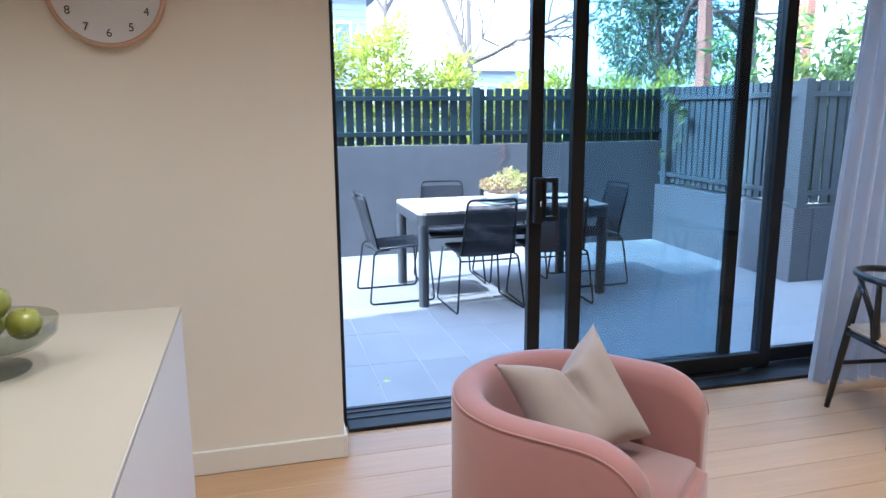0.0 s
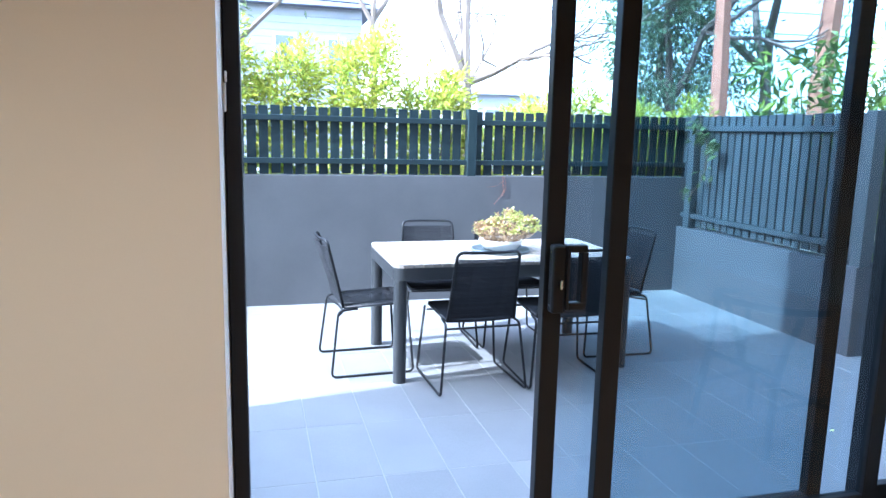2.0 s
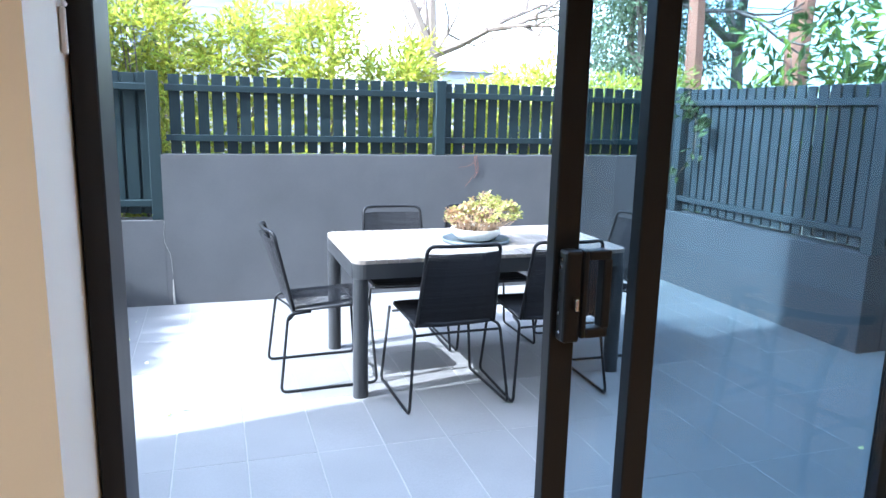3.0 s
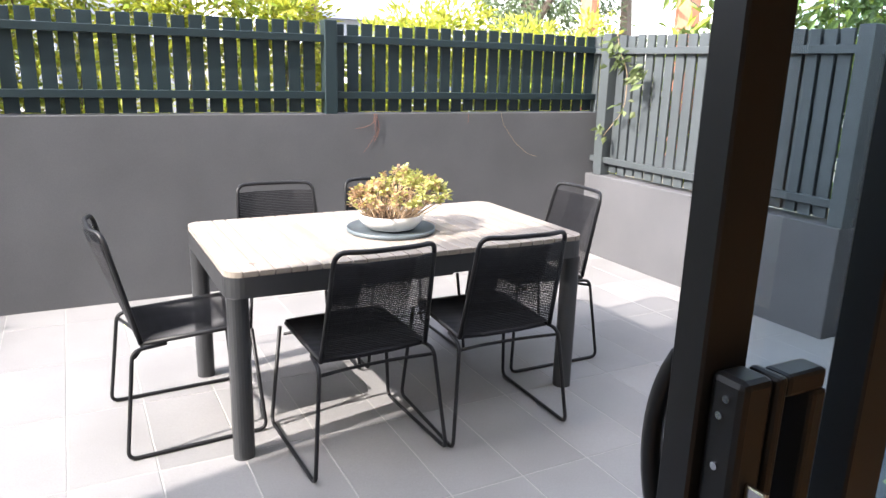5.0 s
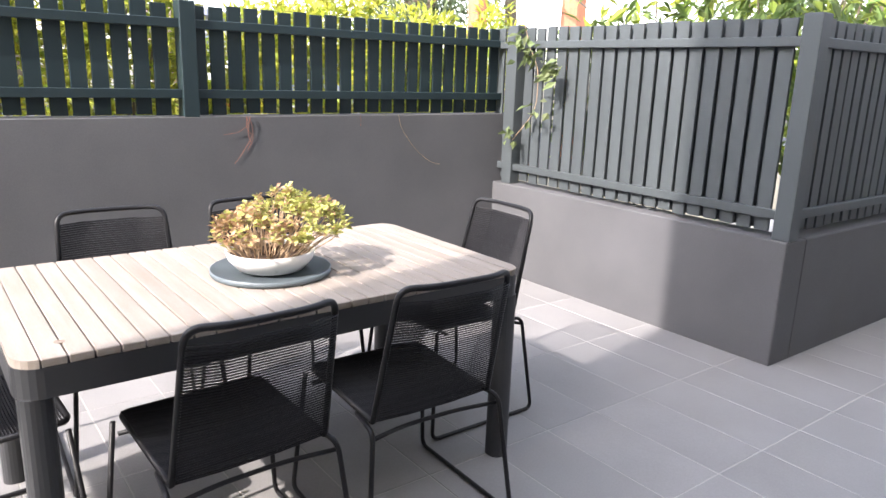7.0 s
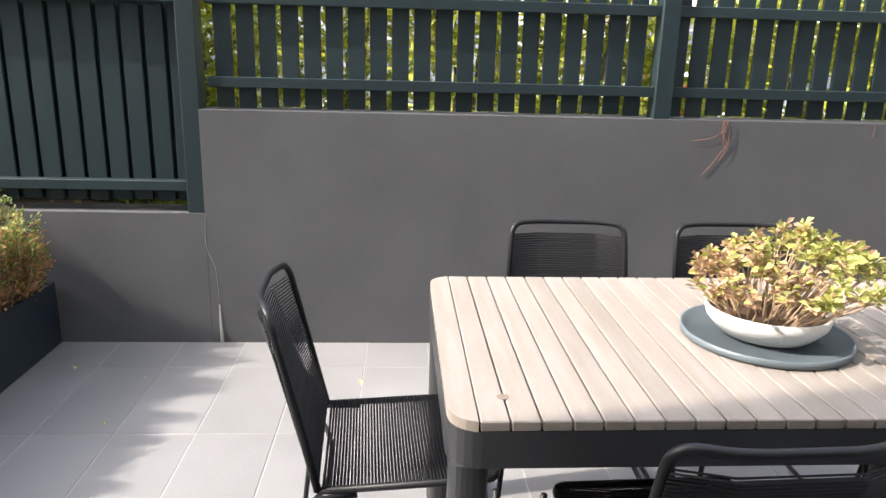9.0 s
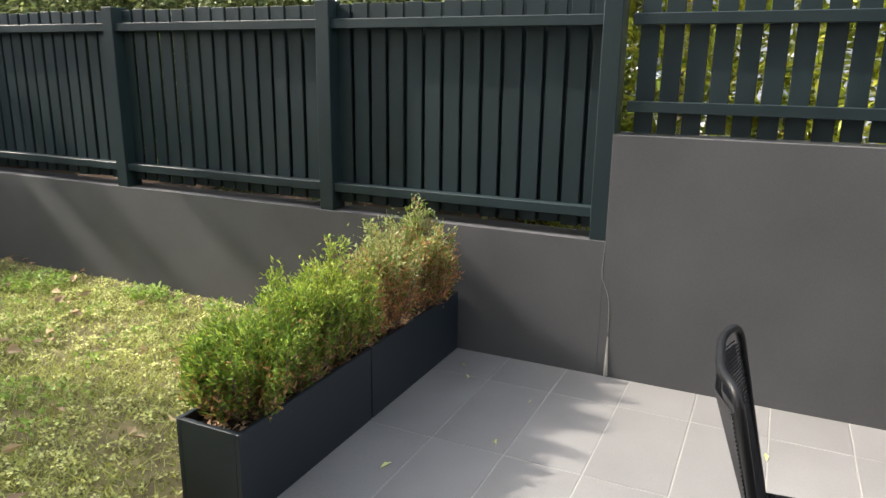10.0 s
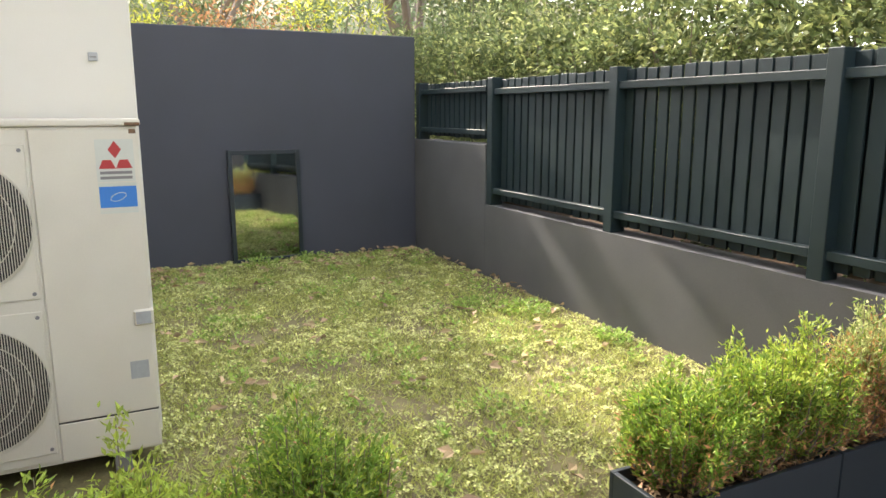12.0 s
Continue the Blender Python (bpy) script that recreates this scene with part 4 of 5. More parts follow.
# ---- indoors ----
def armchair():
    A = thing("tub_armchair", pose(1.014, 1.819, FLOOR, 0, 0, 42.8), "pink velvet tub armchair with piped edges", "armchair")
    Ro, T, L, H = 0.35, 0.098, 0.335, 0.622
    path = [(1, 0, Ro, -L + L * (k / 16) ** 1.5) for k in range(16)]          # outward direction, outer point
    path += [(math.cos(radians(a)), math.sin(radians(a)), None, None) for a in range(0, 181, 6)]
    path += [(-1, 0, -Ro, -L + L * (k / 16) ** 1.5) for k in range(15, -1, -1)]
    body, cols, seam = bmesh.new(), [], []
    for nx, ny, ox, oy in path:
        ox, oy = (Ro * nx, Ro * ny) if ox is None else (ox, oy)
        end = max(0.0, 1 - (oy + L) / 0.17) if oy < 0 else 0.0
        tp = H - 0.13 * (1 - math.sqrt(max(0.0, 1 - end * end)))
        sect = [(0.03, 0.045), (0.0, 0.085), (0.0, tp - 0.045), (0.006, tp - 0.02), (0.022, tp - 0.005), (0.045, tp), (T - 0.03, tp - 0.002), (T - 0.008, tp - 0.02), (T, tp - 0.06), (T - 0.005, 0.2), (T - 0.005, 0.045)]
        cols.append([body.verts.new((ox - nx * d, oy - ny * d, z)) for d, z in sect])
        seam.append((ox + nx * 0.0005 - nx * 0.004, oy - ny * 0.004, tp - 0.022))
    for c0, c1 in zip(cols, cols[1:]):
        for i in range(len(c0)):
            k = (i + 1) % len(c0)
            body.faces.new((c0[i], c0[k], c1[k], c1[i]))
    body.faces.new(cols[0]); body.faces.new(cols[-1][::-1])
    sh = part("shell", body, "pink", A, "", True)
    part("piping", tube(seam, 0.0032, 6), "pink", sh, "", True)
    ri = Ro - T + 0.004
    st = prism([(ri * math.cos(radians(q)), ri * math.sin(radians(q))) for q in range(0, 181, 10)] + [(-ri, -L + 0.01), (-ri + 0.03, -L - 0.035), (ri - 0.03, -L - 0.035), (ri, -L + 0.01)], 0.09, 0.365)
    bmesh.ops.bevel(st, geom=[e for e in st.edges if all(v.co.z > 0.355 for v in e.verts)], offset=0.035, segments=4, affect="EDGES")
    part("seat", st, "pink", A, "", True)
    for x, y in ((0.2, -0.25), (-0.2, -0.25), (0.16, 0.2), (-0.16, 0.2)):
        part("foot", cyl((x, y, 0.0), 0.022, 0.12, 14), "black_wood", A)
    return A


armchair()


def cushion():
    c = thing("cushion", pose(1.051, 1.851, FLOOR + 0.553, 54, -9, 16), "beige linen cushion with a chopped dent, on the armchair", "cushion")
    bm = bmesh.new()
    N, h = 40, 0.2
    top, bot = [], []
    for side in (1, -1):
        g = []
        for j in range(N + 1):
            row = []
            for i in range(N + 1):
                u, v = 2 * i / N - 1, 2 * j / N - 1
                pull = 1 - 0.16 * (1 - u * u) ** 1 * (abs(v) ** 3) , 1 - 0.16 * (1 - v * v) * (abs(u) ** 3)
                x, y = u * h * pull[1], v * h * pull[0]
                notch = 0.075 * math.exp(-abs(u / 0.5) ** 1.3) * max(0.0, (v + 0.1)) ** 1.2
                y -= notch
                th = 0.078 * (max(0.0, (1 - u ** 4) * (1 - v ** 4))) ** 0.62
                th *= 1 - 0.8 * math.exp(-abs((u + 0.08 * v) / 0.075) ** 1.3) * max(0, min(1, 1.4 * (v + 0.35)))
                th += 0.004 * math.sin(9 * u + 3 * v) * (1 - u * u) * (1 - v * v)
                row.append(bm.verts.new((x, y, side * th)))
            g.append(row)
        for j in range(N):
            for i in range(N):
                bm.faces.new((g[j][i], g[j][i + 1], g[j + 1][i + 1], g[j + 1][i]))
    bmesh.ops.remove_doubles(bm, verts=bm.verts, dist=0.0015)
    part("cover", bm, "linen", c, "", True)
    return c


cushion()

island = thing("kitchen_island", Matrix(), "kitchen island with a warm stone top and white side panel", "kitchen island")
part("benchtop", box((-2.2, -1.6, 0.972), (-0.075, 2.012, 0.985), 0.002), "stone", island, "warm off-white stone benchtop")
part("side_panel", box((-0.115, -1.59, FLOOR), (-0.076, 2.007, 0.9715), 0.002), "laminate", island)
part("end_panel", box((-2.19, 1.967, FLOOR), (-0.116, 2.007, 0.9715), 0.002), "laminate", island)
part("body", box((-2.19, -1.55, FLOOR), (-0.117, 1.965, 0.94)), "laminate", island)

bowl = thing("fruit_stand", pose(-0.412, 1.579, 0.985) @ Matrix.Scale(0.885, 4), "smoked glass footed fruit stand on the island", "fruit bowl")
part("foot", lathe([(0.0, 0.0), (0.085, 0.0), (0.088, 0.006), (0.03, 0.014), (0.014, 0.03), (0.014, 0.055), (0.0, 0.055)], 40), "bowl_glass", bowl, "", True)
part("dish", lathe([(0.0, 0.056), (0.12, 0.062), (0.15, 0.085), (0.155, 0.12), (0.151, 0.12), (0.146, 0.089), (0.118, 0.068), (0.0, 0.062)], 48), "bowl_glass", bowl, "", True)
for i, (ax, ay, az) in enumerate(((0.075, 0.03, 0.106), (0.0, -0.055, 0.106), (-0.01, 0.07, 0.106), (-0.08, 0.0, 0.106), (0.02, 0.01, 0.165))):
    ap = thing("apple", pose(-0.412 + 0.885 * ax, 1.579 + 0.885 * ay, 0.985 + 0.885 * az, 10 * i, 8, 40 * i) @ Matrix.Scale(0.885, 4), "green apple in the glass fruit stand", "apple", "apples in the fruit stand")
    part("flesh", lathe([(0.001, 0.026), (0.012, 0.032), (0.027, 0.03), (0.038, 0.012), (0.039, -0.005), (0.031, -0.026), (0.016, -0.036), (0.001, -0.033)], 24), "apple", ap, "", True)
    part("stalk", tube([(0, 0, 0.026), (0.003, 0, 0.044)], 0.0016, 5), "stem", ap)
tap = thing("chrome_tap", pose(-0.54, 0.73, 0.985), "chrome kitchen tap on the island", "tap")
part("spout", tube(rounded([(0, 0, 0), (0, 0, 0.3), (0.1, 0.0, 0.3), (0.1, 0.0, 0.22)], 0.05, 6), 0.012, 10), "chrome", tap, "", True)

clock = thing("wall_clock", pose(-0.316, IY, 1.929, 90, 0, 0) @ Matrix.Scale(0.935, 4), "round wall clock with a pale timber rim", "clock")
part("rim", lathe([(0.19, 0.0), (0.205, 0.0), (0.208, 0.02), (0.205, 0.042), (0.196, 0.042), (0.19, 0.03)], 64), "clock_rim", clock, "", True)
face = part("dial", lathe([(0.0, 0.028), (0.192, 0.028), (0.192, 0.004)], 64), "clock_face", clock)
for k in (4, 5, 6, 7, 8):
    a = radians(90 - 30 * k)
    cu = bpy.data.curves.new("numeral", "FONT")
    cu.body, cu.size, cu.align_x, cu.align_y, cu.extrude = str(k), 0.042, "CENTER", "CENTER", 0.0006
    cu.materials.append(M["ink"])
    ob = new("numeral", cu)
    ob.parent = face
    ob.matrix_basis = Matrix.Translation((0.155 * math.cos(a), 0.155 * math.sin(a), 0.0295))


def wishbone_chair(m):
    c = thing("dining_chair", m, "black wooden dining chair with a curved top rail and woven seat", "chair")
    for s in (-1, 1):
        part("front_leg", tube([(s * 0.24, 0.2, 0.0), (s * 0.235, 0.2, 0.44)], [0.014, 0.018], 10), "black_wood", c, "", True)
        part("back_leg", tube(rounded([(s * 0.235, -0.25, 0.0), (s * 0.2, -0.2, 0.42), (s * 0.25, -0.12, 0.68)], 0.2, 6), [0.013] + [0.018] * 7 + [0.013], 10), "black_wood", c, "", True)
        part("side_stretcher", tube([(s * 0.236, 0.2, 0.24), (s * 0.215, -0.22, 0.24)], 0.011, 8), "black_wood", c, "", True)
    part("top_rail", tube([(0.27 * math.sin(radians(a)), -0.02 - 0.25 * math.cos(radians(a)), 0.70 + 0.02 * math.cos(radians(a))) for a in range(-105, 106, 10)], 0.016, 10), "black_wood", c, "", True)
    for s in (-1, 1):
        part("y_splat", tube([(0.0, -0.2, 0.42), (s * 0.012, -0.215, 0.52), (s * 0.07, -0.262, 0.71)], [0.022, 0.015, 0.012], 8), "black_wood", c, "", True)
    part("front_rail", tube([(-0.235, 0.2, 0.42), (0.235, 0.2, 0.42)], 0.014, 8), "black_wood", c, "", True)
    part("back_rail", tube([(-0.2, -0.2, 0.4), (0.2, -0.2, 0.4)], 0.014, 8), "black_wood", c, "", True)
    part("front_stretcher", tube([(-0.236, 0.2, 0.18), (0.236, 0.2, 0.18)], 0.011, 8), "black_wood", c, "", True)
    seat = prism([(-0.24, 0.22), (0.24, 0.22), (0.205, -0.21), (-0.205, -0.21)][::-1], 0.415, 0.445)
    bmesh.ops.bevel(seat, geom=seat.edges[:], offset=0.012, segments=3, affect="EDGES")
    part("seat", seat, "rush", c, "woven tan paper-cord seat", True)
    return c


wishbone_chair(pose(2.95, 2.355, FLOOR, 0, 0, -102) @ Matrix.Scale(0.965, 4))


def curtain(x0, x1, y, label):
    c = thing("curtain", Matrix(), label, "curtain")
    bm = bmesh.new()
    n = 150
    rows = []
    for z in (FLOOR + 0.012, 0.7, 1.4, 2.1, 2.72):
        flare = 1.0 + 0.35 * (1 - z / 2.7)
        rows.append([bm.verts.new((x0 + (x1 - x0) * i / n - 0.17 * (1 - z / 2.7), y + 0.035 * flare * math.sin(i * 0.62 + 0.8 * math.sin(i * 0.11)) + 0.012 * math.sin(i * 0.21), z)) for i in range(n + 1)])
    for a, b in zip(rows, rows[1:]):
        for i in range(n):
            bm.faces.new((a[i], a[i + 1], b[i + 1], b[i]))
    bmesh.ops.solidify(bm, geom=bm.faces[:], thickness=0.002)
    part("cloth", bm, "sheer", c, "", True)
    part("track", box((x0 - 0.3, y - 0.02, 2.725), (x1 + 0.05, y + 0.02, 2.751), 0.003), "plastic", c)


curtain(3.06, 4.3, 2.87, "pale grey floor-length curtain drawn beside the glazing")

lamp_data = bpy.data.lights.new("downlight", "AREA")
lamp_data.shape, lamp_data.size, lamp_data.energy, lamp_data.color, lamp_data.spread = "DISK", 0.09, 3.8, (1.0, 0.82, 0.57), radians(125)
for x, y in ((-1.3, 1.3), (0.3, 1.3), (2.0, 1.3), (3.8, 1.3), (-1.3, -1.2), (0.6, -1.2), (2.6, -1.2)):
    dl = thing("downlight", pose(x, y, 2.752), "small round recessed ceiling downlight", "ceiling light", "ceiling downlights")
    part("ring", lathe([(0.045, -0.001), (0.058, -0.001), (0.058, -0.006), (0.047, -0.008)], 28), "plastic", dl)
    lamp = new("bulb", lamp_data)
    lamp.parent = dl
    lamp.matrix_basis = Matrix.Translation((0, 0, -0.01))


# ---- beyond the fences ----
def hedge(name, boxes, n, length, width, material, label, category, seed, droop=0.0, second=None):
    rng = np.random.default_rng(seed)
    h = thing(name, Matrix(), label, category)
    stems = bmesh.new()
    allp, allo = [], []
    for (x, y, z, rx, ry, rz) in boxes:
        p, o = clumps(rng, n, (x, y, z), (rx, ry, rz), count=26)
        keep = p[:, 2] > -0.1
        allp.append(p[keep]); allo.append(o[keep])
        for k in range(5):
            a = rng.uniform(0, 6.28)
            tube([(x + 0.2 * rx * math.cos(a), y + 0.2 * ry * math.sin(a), -0.14), (x + 0.4 * rx * math.cos(a), y + 0.4 * ry * math.sin(a), z), (x + 0.7 * rx * math.cos(a), y + 0.7 * ry * math.sin(a), z + 0.7 * rz)], [0.016, 0.011, 0.004], 5, bm=stems)
    P, O = np.concatenate(allp), np.concatenate(allo)
    u = rng.uniform(0, 1, len(P)) < (0.3 if second else 0)
    tagged(leaf_cloud("foliage", P[~u], O[~u], length, width, material, h, rng, droop=droop), kind="stuff")
    if second:
        tagged(leaf_cloud("pale_foliage", P[u], O[u], length, width, second, h, rng, droop=droop), kind="stuff")
    tagged(part("stem", stems, "bark", h), kind="stuff")
    return h


rh = random.Random(12)
for i in range(9):
    x = -0.6 + i * 0.72
    hgt = (1.26, 1.3, 1.2, 1.24, 1.06, 0.88, 1.0, 0.92, 0.94)[i]
    hedge("hedge_shrub", [(x, 8.25 + rh.uniform(-0.1, 0.15), hgt, 0.34, 0.3, hgt * 0.9)], 6600, 0.085, 0.03, "hedge", "lime-green feathery hedge shrub behind the street fence", "hedge", 40 + i, second="leaf_light")["group"] = "hedge along the street"
for i in range(8):
    x = -8.2 + i * 1.05
    hedge("lawn_hedge", [(x, 8.14 + rh.uniform(-0.1, 0.1), 1.55, 0.62, 0.36, 0.85 + rh.uniform(-0.1, 0.12)), (x + 0.4, 8.9, 2.1, 0.8, 0.5, 1.2)], 8200, 0.065, 0.034, "hedge_dark", "dense small-leaved green hedge behind the lawn's fence", "hedge", 60 + i, second="leaf_silver")["group"] = "hedge behind the lawn"
for i, (x, y, z) in enumerate(((5.55, 6.6, 1.45), (6.0, 5.95, 1.5), (6.9, 6.1, 1.75), (8.0, 6.2, 1.6))):
    hedge("laurel", [(x, y, z, 0.55, 0.5, 0.85)], 1500, 0.14, 0.05, "broad", "broad-leaved green shrub hanging over the side fence", "shrub", 80 + i, droop=0.9, second="leaf_light")["group"] = "shrubs behind the side fence"


for i, (x, y, z) in enumerate(((-8.4, 7.2, 2.2), (-8.2, 6.0, 2.05), (-8.6, 4.7, 2.2), (-9.0, 3.6, 2.2))):
    hedge("scrub", [(x, y, z, 0.5, 0.7, 0.75)], 2600, 0.08, 0.03, "leaf_brown" if i == 1 else "hedge", "olive scrub showing over the lawn's end wall", "shrub", 90 + i, droop=0.4, second="far_leaf")["group"] = "scrub beyond the end wall"


def vine():
    rng = np.random.default_rng(31)
    v = thing("creeper", Matrix(), "creeper sprays hanging over the side fence", "climbing plant")
    line = [(RX + 0.0, 7.08, 1.78), (RX - 0.02, 7.0, 1.62), (RX - 0.015, 6.9, 1.47), (RX - 0.015, 6.9, 1.2), (RX - 0.015, 7.12, 0.98)]
    part("runner", tube(rounded(line, 0.1), 0.003, 5), "stem", v)
    P, O = [], []
    for cx, cy, cz, k in ((RX - 0.03, 7.06, 1.66, 20), (RX - 0.03, 6.95, 1.56, 22), (RX - 0.03, 6.75, 1.47, 26), (RX - 0.02, 6.86, 1.2, 8), (RX - 0.02, 7.12, 1.0, 8)):
        for _ in range(k):
            P.append((cx + rng.uniform(-0.04, 0.01), cy + rng.normal(0, 0.055), cz + rng.normal(0, 0.04)))
            O.append((-0.6, rng.normal(0, 0.5), -0.35))
    tagged(leaf_cloud("foliage", np.array(P), np.array(O), 0.085, 0.045, "hedge_dark", v, rng, spread=0.3), kind="stuff")
    for x, strands in ((2.757, (((0, 1.15), (-0.005, 1.08), (0.035, 1.04), (-0.04, 0.93), (-0.08, 0.884)), ((0, 1.15), (0.01, 1.1), (-0.05, 1.06), (-0.14, 1.048)), ((0.01, 1.15), (0.03, 1.1), (0.035, 1.02), (0.0, 0.96)), ((0.02, 1.15), (0.0, 1.06), (0.02, 1.0)))),
                       (3.502, (((0, 1.15), (0.006, 1.12), (0.002, 1.08)),)),
                       (3.8, (((-0.01, 1.15), (0.013, 1.062), (0.13, 0.92), (0.25, 0.83), (0.34, 0.806)),))):
        r = thing("dry_root", Matrix(), "thin dry creeper root hanging down the grey wall", "root")
        for k, s in enumerate(strands):
            part("strand", tube(rounded([(x + dx, WY - 0.005 - 0.002 * k, z) for dx, z in s], 0.04), 0.0013 if x < 3 else 0.001, 5), "root" if x < 3.6 else "stem", r)


vine()


def limbs(bm, rng, p, d, length, r, depth, tips, forks=None):
    q = p + d * length
    mid = (p + q) / 2 + Vector(rng.normal(0, length * 0.05, 3))
    tube([p, mid, q], [r, r * 0.85, r * 0.68], 6 if depth > 1 else 4, bm=bm)
    if depth == 0:
        tips.append(q)
        return
    for fd in forks or ():
        limbs(bm, rng, q, Vector(fd).normalized(), length * 0.75 * Vector(fd).length, r * 0.6, depth - 1, tips)
    if forks:
        return
    for k in range(3 if depth > 1 else 2):
        nd = (d + Vector(rng.normal(0, 0.45, 3).tolist()) + Vector((0, 0, 0.12))).normalized()
        limbs(bm, rng, q, nd, length * float(rng.uniform(0.6, 0.82)), r * 0.6, depth - 1, tips)


def tree(x, y, h, r, seed, label, leaves=0, crown=None, bark="bark", leaf="far_leaf", size=0.14, depth=4, lean=(0, 0, 1), spread=0.9, forks=None):
    rng = np.random.default_rng(seed)
    t = thing("tree", pose(x, y, -0.14), label, "tree", "street trees")
    bm, tips = bmesh.new(), []
    limbs(bm, rng, Vector((0, 0, 0)), Vector(lean).normalized(), h * 0.34, r, depth, tips, forks)
    part("trunk", bm, bark, t)
    if leaves:
        T = np.array([tuple(v) for v in tips])
        i = rng.integers(0, len(T), leaves)
        off = rng.normal(0, 1, (leaves, 3))
        P = T[i] + off * spread * 0.5 * rng.uniform(0.3, 1, leaves)[:, None]
        if crown:
            P, off = clumps(rng, leaves, crown[:3], crown[3:], count=90)
        tagged(leaf_cloud("crown", P, off, size, size * 0.45, leaf, t, rng, droop=0.3), kind="stuff")
    return t


bank = bmesh.new()
prof = ((-12.0, -0.12), (-13.5, 0.9), (-15.5, 2.2), (-18.0, 3.9), (-21.0, 5.2), (-28.0, 5.6), (-28.0, -0.2))
ra = random.Random(77)
rows_ = [[bank.verts.new((x + ra.uniform(-0.3, 0.3), y, z + (ra.uniform(-0.15, 0.15) if 0 < i < 6 else 0))) for i, (x, z) in enumerate(prof)] for y in range(-10, 25, 2)]
for a_, b_ in zip(rows_, rows_[1:]):
    for i in range(len(prof) - 1):
        bank.faces.new((a_[i], a_[i + 1], b_[i + 1], b_[i]))
setting("dry_bank", bank, "dry_bank", "dry grassy bank rising beyond the lawn's end wall", "ground")


def parked_car(x, y, turn, label):
    """A white car: body drawn along its length, cabin with glass, four wheels and tail lights. Its rear is at -x."""
    c = thing("car", pose(x, y, -0.11, 0, 0, turn), label, "car", "cars parked along the street")
    side = [(0.0, 0.45), (0.02, 0.8), (0.06, 1.0), (0.9, 1.04), (2.9, 1.0), (4.1, 0.86), (4.28, 0.6), (4.3, 0.35), (3.8, 0.25), (0.2, 0.27)]
    body = prism(side, -0.86, 0.86)
    for v in body.verts:
        v.co = (v.co.x, v.co.z * (0.97 if v.co.y > 0.9 else 1.0), v.co.y)
    bmesh.ops.bevel(body, geom=body.edges[:], offset=0.05, segments=2, affect="EDGES")
    part("body", body, "car_white", c, "", True)
    cab = prism([(0.05, 1.0), (0.22, 1.5), (0.5, 1.62), (1.9, 1.6), (2.95, 1.0)], -0.76, 0.76)
    for v in cab.verts:
        v.co = (v.co.x, v.co.z * (0.86 if v.co.y > 1.3 else 1.0), v.co.y)
    bmesh.ops.bevel(cab, geom=cab.edges[:], offset=0.05, segments=2, affect="EDGES")
    part("cabin", cab, "car_white", c, "", True)
    for s in (-1, 1):
        for x0, x1, x2, x3 in ((0.42, 0.5, 1.25, 1.25), (1.32, 1.32, 1.88, 2.62)):
            g = bmesh.new()
            lo, hi = (0.755, 1.08), (0.672, 1.5)
            vs = [(x0, lo), (x3, lo), (x2, hi), (x1, hi)]
            f0 = [g.verts.new((q, s * (w + 0.012), z)) for q, (w, z) in vs]
            f1 = [g.verts.new((q, s * (w - 0.02), z)) for q, (w, z) in vs]
            g.faces.new(f0); g.faces.new(f1[::-1])
            for i in range(4):
                g.faces.new((f0[i], f0[(i + 1) % 4], f1[(i + 1) % 4], f1[i]))
            part("side_window", g, "window", c)
        part("tail_light", box((-0.02, s * 0.72 - 0.09, 0.92), (0.12, s * 0.72 + 0.09, 1.36), 0.02, seg=2), "tail_light", c, "red tail light")
        for wx in (0.85, 3.4):
            w = part("wheel", lathe([(0.2, -0.1), (0.31, -0.1), (0.33, -0.07), (0.33, 0.07), (0.31, 0.1), (0.2, 0.1)], 28), "tyre", c, "", True, at=pose(wx, s * 0.78, 0.33, 90, 0, 0))
            part("rim", cyl((0, 0, -0.085), 0.205, 0.17, 24), "chrome", w)
    return c


parked_car(4.45, 13.0, 0, "white car with red tail lights parked behind the hedge")
parked_car(-2.6, 13.1, 0, "white car parked on the street behind the hedge")

BARE, GREEN = "bare winter street tree with forked limbs", "evergreen street tree with dusty green leaves"
tree(3.48, 11.0, 7.0, 0.11, 1, BARE, forks=((-0.3, 0, 1), (0.04, 0.1, 1), (0.42, -0.05, 0.2)))
tree(1.86, 9.4, 8.5, 0.05, 2, BARE, forks=((-0.35, 0, 1), (0.1, 0, 1), (0.5, 0.2, 0.7)), depth=3)
tree(0.1, 11.0, 7.5, 0.07, 7, BARE, leaves=700, leaf="hedge", size=0.12, forks=((0.7, 0, 0.7), (-0.2, 0, 1)))
tree(6.2, 21.0, 7.0, 0.1, 5, BARE, lean=(-0.1, 0, 1))
tree(9.6, 15.5, 7.2, 0.16, 3, GREEN, leaves=11000, crown=(0.2, 0.0, 3.9, 1.35, 1.1, 1.5), size=0.13)
tree(9.0, 13.0, 14.0, 0.2, 23, GREEN, leaves=5000, bark="red_bark", spread=1.2)
tree(12.5, 16.0, 9.5, 0.2, 17, GREEN, leaves=12000, spread=1.6)
tree(11.5, 13.0, 14.0, 0.27, 4, GREEN, leaves=12000, bark="red_bark", spread=1.2)
tree(14.0, 8.6, 7.0, 0.16, 6, GREEN, leaves=6500, spread=1.0, leaf="broad")
# two crowns out of view, added and shaped to shade the lawn
tree(-9.3, 3.3, 5.6, 0.14, 9, GREEN, leaves=21000, crown=(0.0, 0.05, 5.75, 0.95, 1.2, 1.15), leaf="far_leaf", size=0.13)
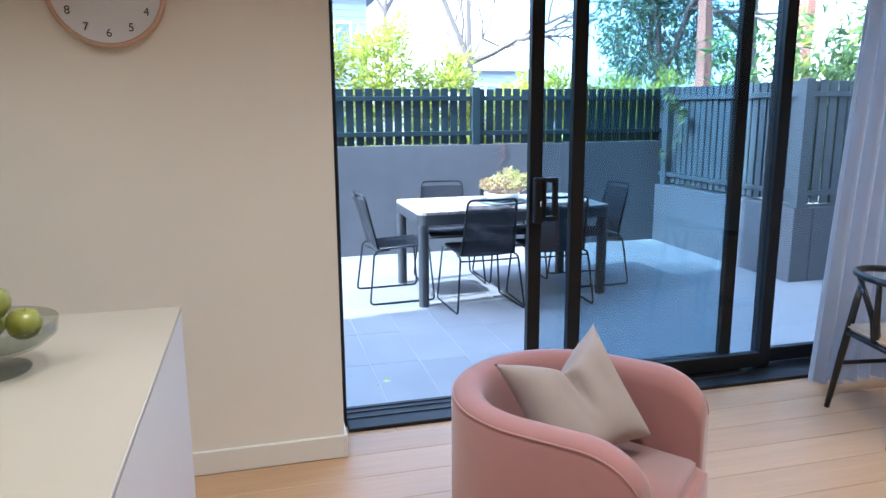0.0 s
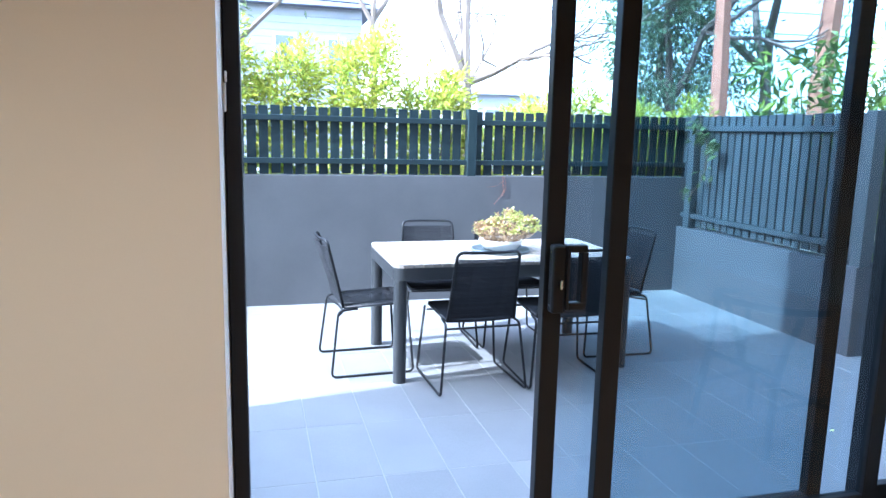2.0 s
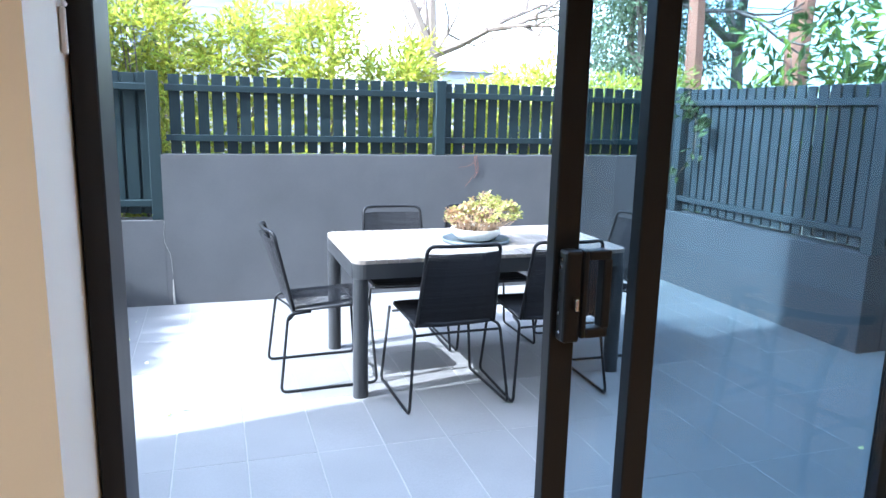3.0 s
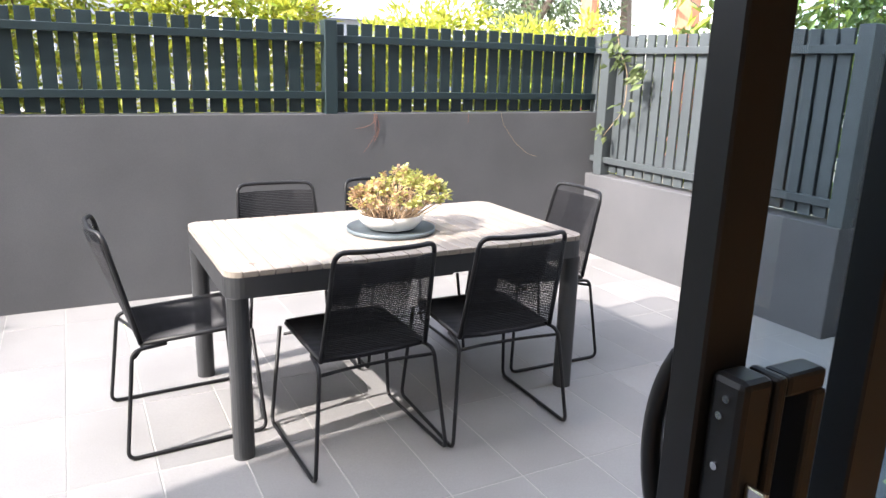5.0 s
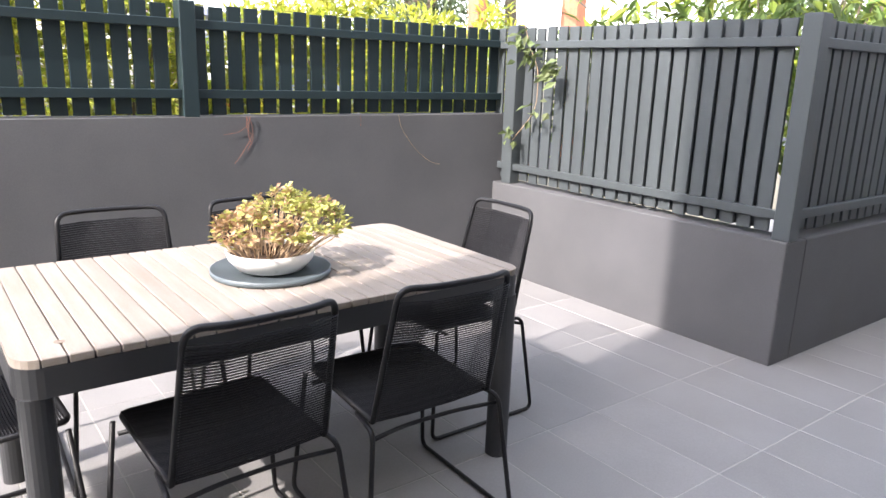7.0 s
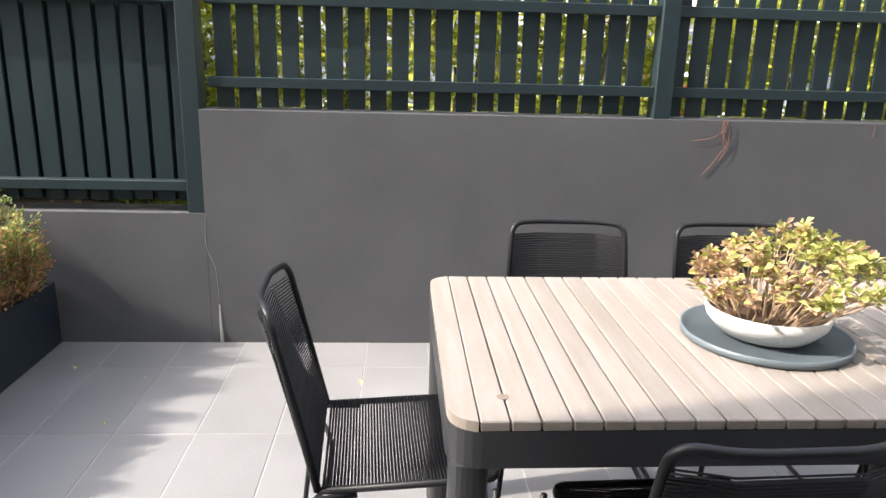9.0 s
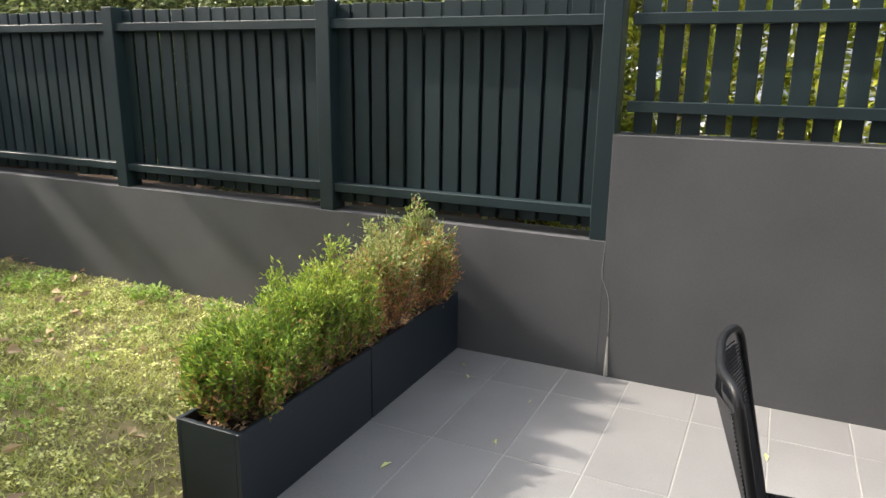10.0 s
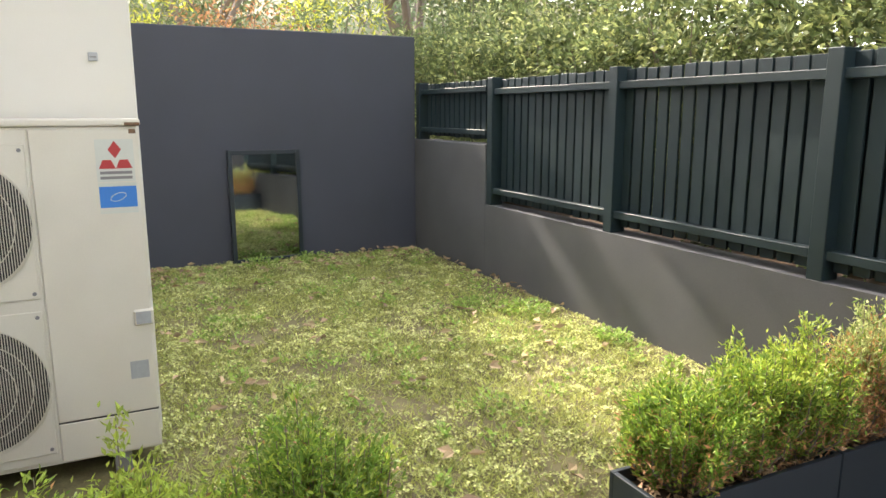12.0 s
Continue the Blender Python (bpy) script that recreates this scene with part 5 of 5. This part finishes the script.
tree(-9.3, 4.5, 4.6, 0.08, 29, GREEN, leaves=8000, crown=(0.0, 0.05, 4.9, 0.6, 0.7, 0.55), size=0.13, depth=3)
# crown out of view, added so its gaps streak sun over the low wall
tree(-10.6, 5.8, 6.6, 0.13, 19, "sparse evergreen tree, its unseen crown added to dapple the low wall", leaves=1000, crown=(0.0, 0.05, 7.2, 0.5, 0.42, 1.9), leaf="far_leaf", size=0.14, depth=3)
tree(-17.0, 3.0, 6.0, 0.16, 51, GREEN, leaves=9000, crown=(0, 0, 3.2, 1.6, 2.2, 2.0), size=0.17)
tree(-16.5, 7.5, 6.0, 0.16, 52, GREEN, leaves=9000, crown=(0, 0, 3.4, 1.6, 2.2, 2.0), size=0.17, leaf="hedge_dark")
tree(-17.5, 12.0, 6.0, 0.16, 53, GREEN, leaves=9000, crown=(0, 0, 3.0, 1.6, 2.2, 2.0), size=0.17)
tree(-10.5, 9.2, 6.0, 0.16, 10, GREEN, leaves=8000, spread=1.1)
tree(-8.5, 11.5, 6.5, 0.14, 13, BARE, leaves=2500, leaf="hedge", size=0.1)


def far_house(x0, x1, y0, y1, wall_h, roof_h, label, wins):
    h = thing("house", pose(x0, y0, -0.14), label, "house")
    w, d = x1 - x0, y1 - y0
    wl = part("wall", box((0, 0, 0), (w, d, wall_h)), "weatherboard", h)
    k = 0
    z = 0.2
    bb = mesh_of("board", box((0, -0.03, 0), (w, -0.001, 0.19), 0.004), "weatherboard")
    while z < wall_h - 0.2:
        piece("board", bb, wl, Matrix.Translation((0, 0, z)))
        z += 0.2
    rf = bmesh.new()
    o = 0.45
    b = [rf.verts.new(p) for p in ((-o, -o, wall_h), (w + o, -o, wall_h), (w + o, d + o, wall_h), (-o, d + o, wall_h))]
    t = [rf.verts.new(p) for p in ((w * 0.3, d / 2, wall_h + roof_h), (w * 0.7, d / 2, wall_h + roof_h))]
    rf.faces.new(b[::-1]); rf.faces.new((b[0], b[1], t[1], t[0])); rf.faces.new((b[1], b[2], t[1])); rf.faces.new((b[2], b[3], t[0], t[1])); rf.faces.new((b[3], b[0], t[0]))
    part("roof", rf, "roof", h)
    for wx, wz, ww, wh in wins:
        wd = part("window", box((wx - ww / 2 - 0.08, -0.075, wz - 0.08), (wx + ww / 2 + 0.08, -0.032, wz + wh + 0.08), 0.01), "plastic", h)
        part("pane", box((wx - ww / 2, -0.082, wz), (wx + ww / 2, -0.076, wz + wh)), "window", wd)


far_house(-6.5, 3.6, 22.0, 31.0, 5.05, 2.8, "pale weatherboard house with a slate hip roof across the street", ((7.93, 3.3, 0.5, 0.95), (9.35, 3.35, 0.42, 0.85), (5.6, 2.8, 0.7, 1.1), (7.7, 0.7, 0.9, 1.2), (5.0, 0.7, 1.2, 1.2)))
far_house(10.9, 14.2, 34.0, 40.0, 3.5, 0.5, "low white house far down the street", ((0.8, 1.9, 0.7, 0.9), (2.3, 1.9, 0.7, 0.9)))
for z, y in ((3.85, 15.0), (4.35, 15.2)):
    w_ = thing("power_line", Matrix(), "thin black power line slung along the street", "cable", "power lines over the street")
    part("wire", tube([(x_, y, z + 0.0018 * (x_ - 8) ** 2) for x_ in range(-20, 37, 4)], 0.011, 5), "rod", w_)
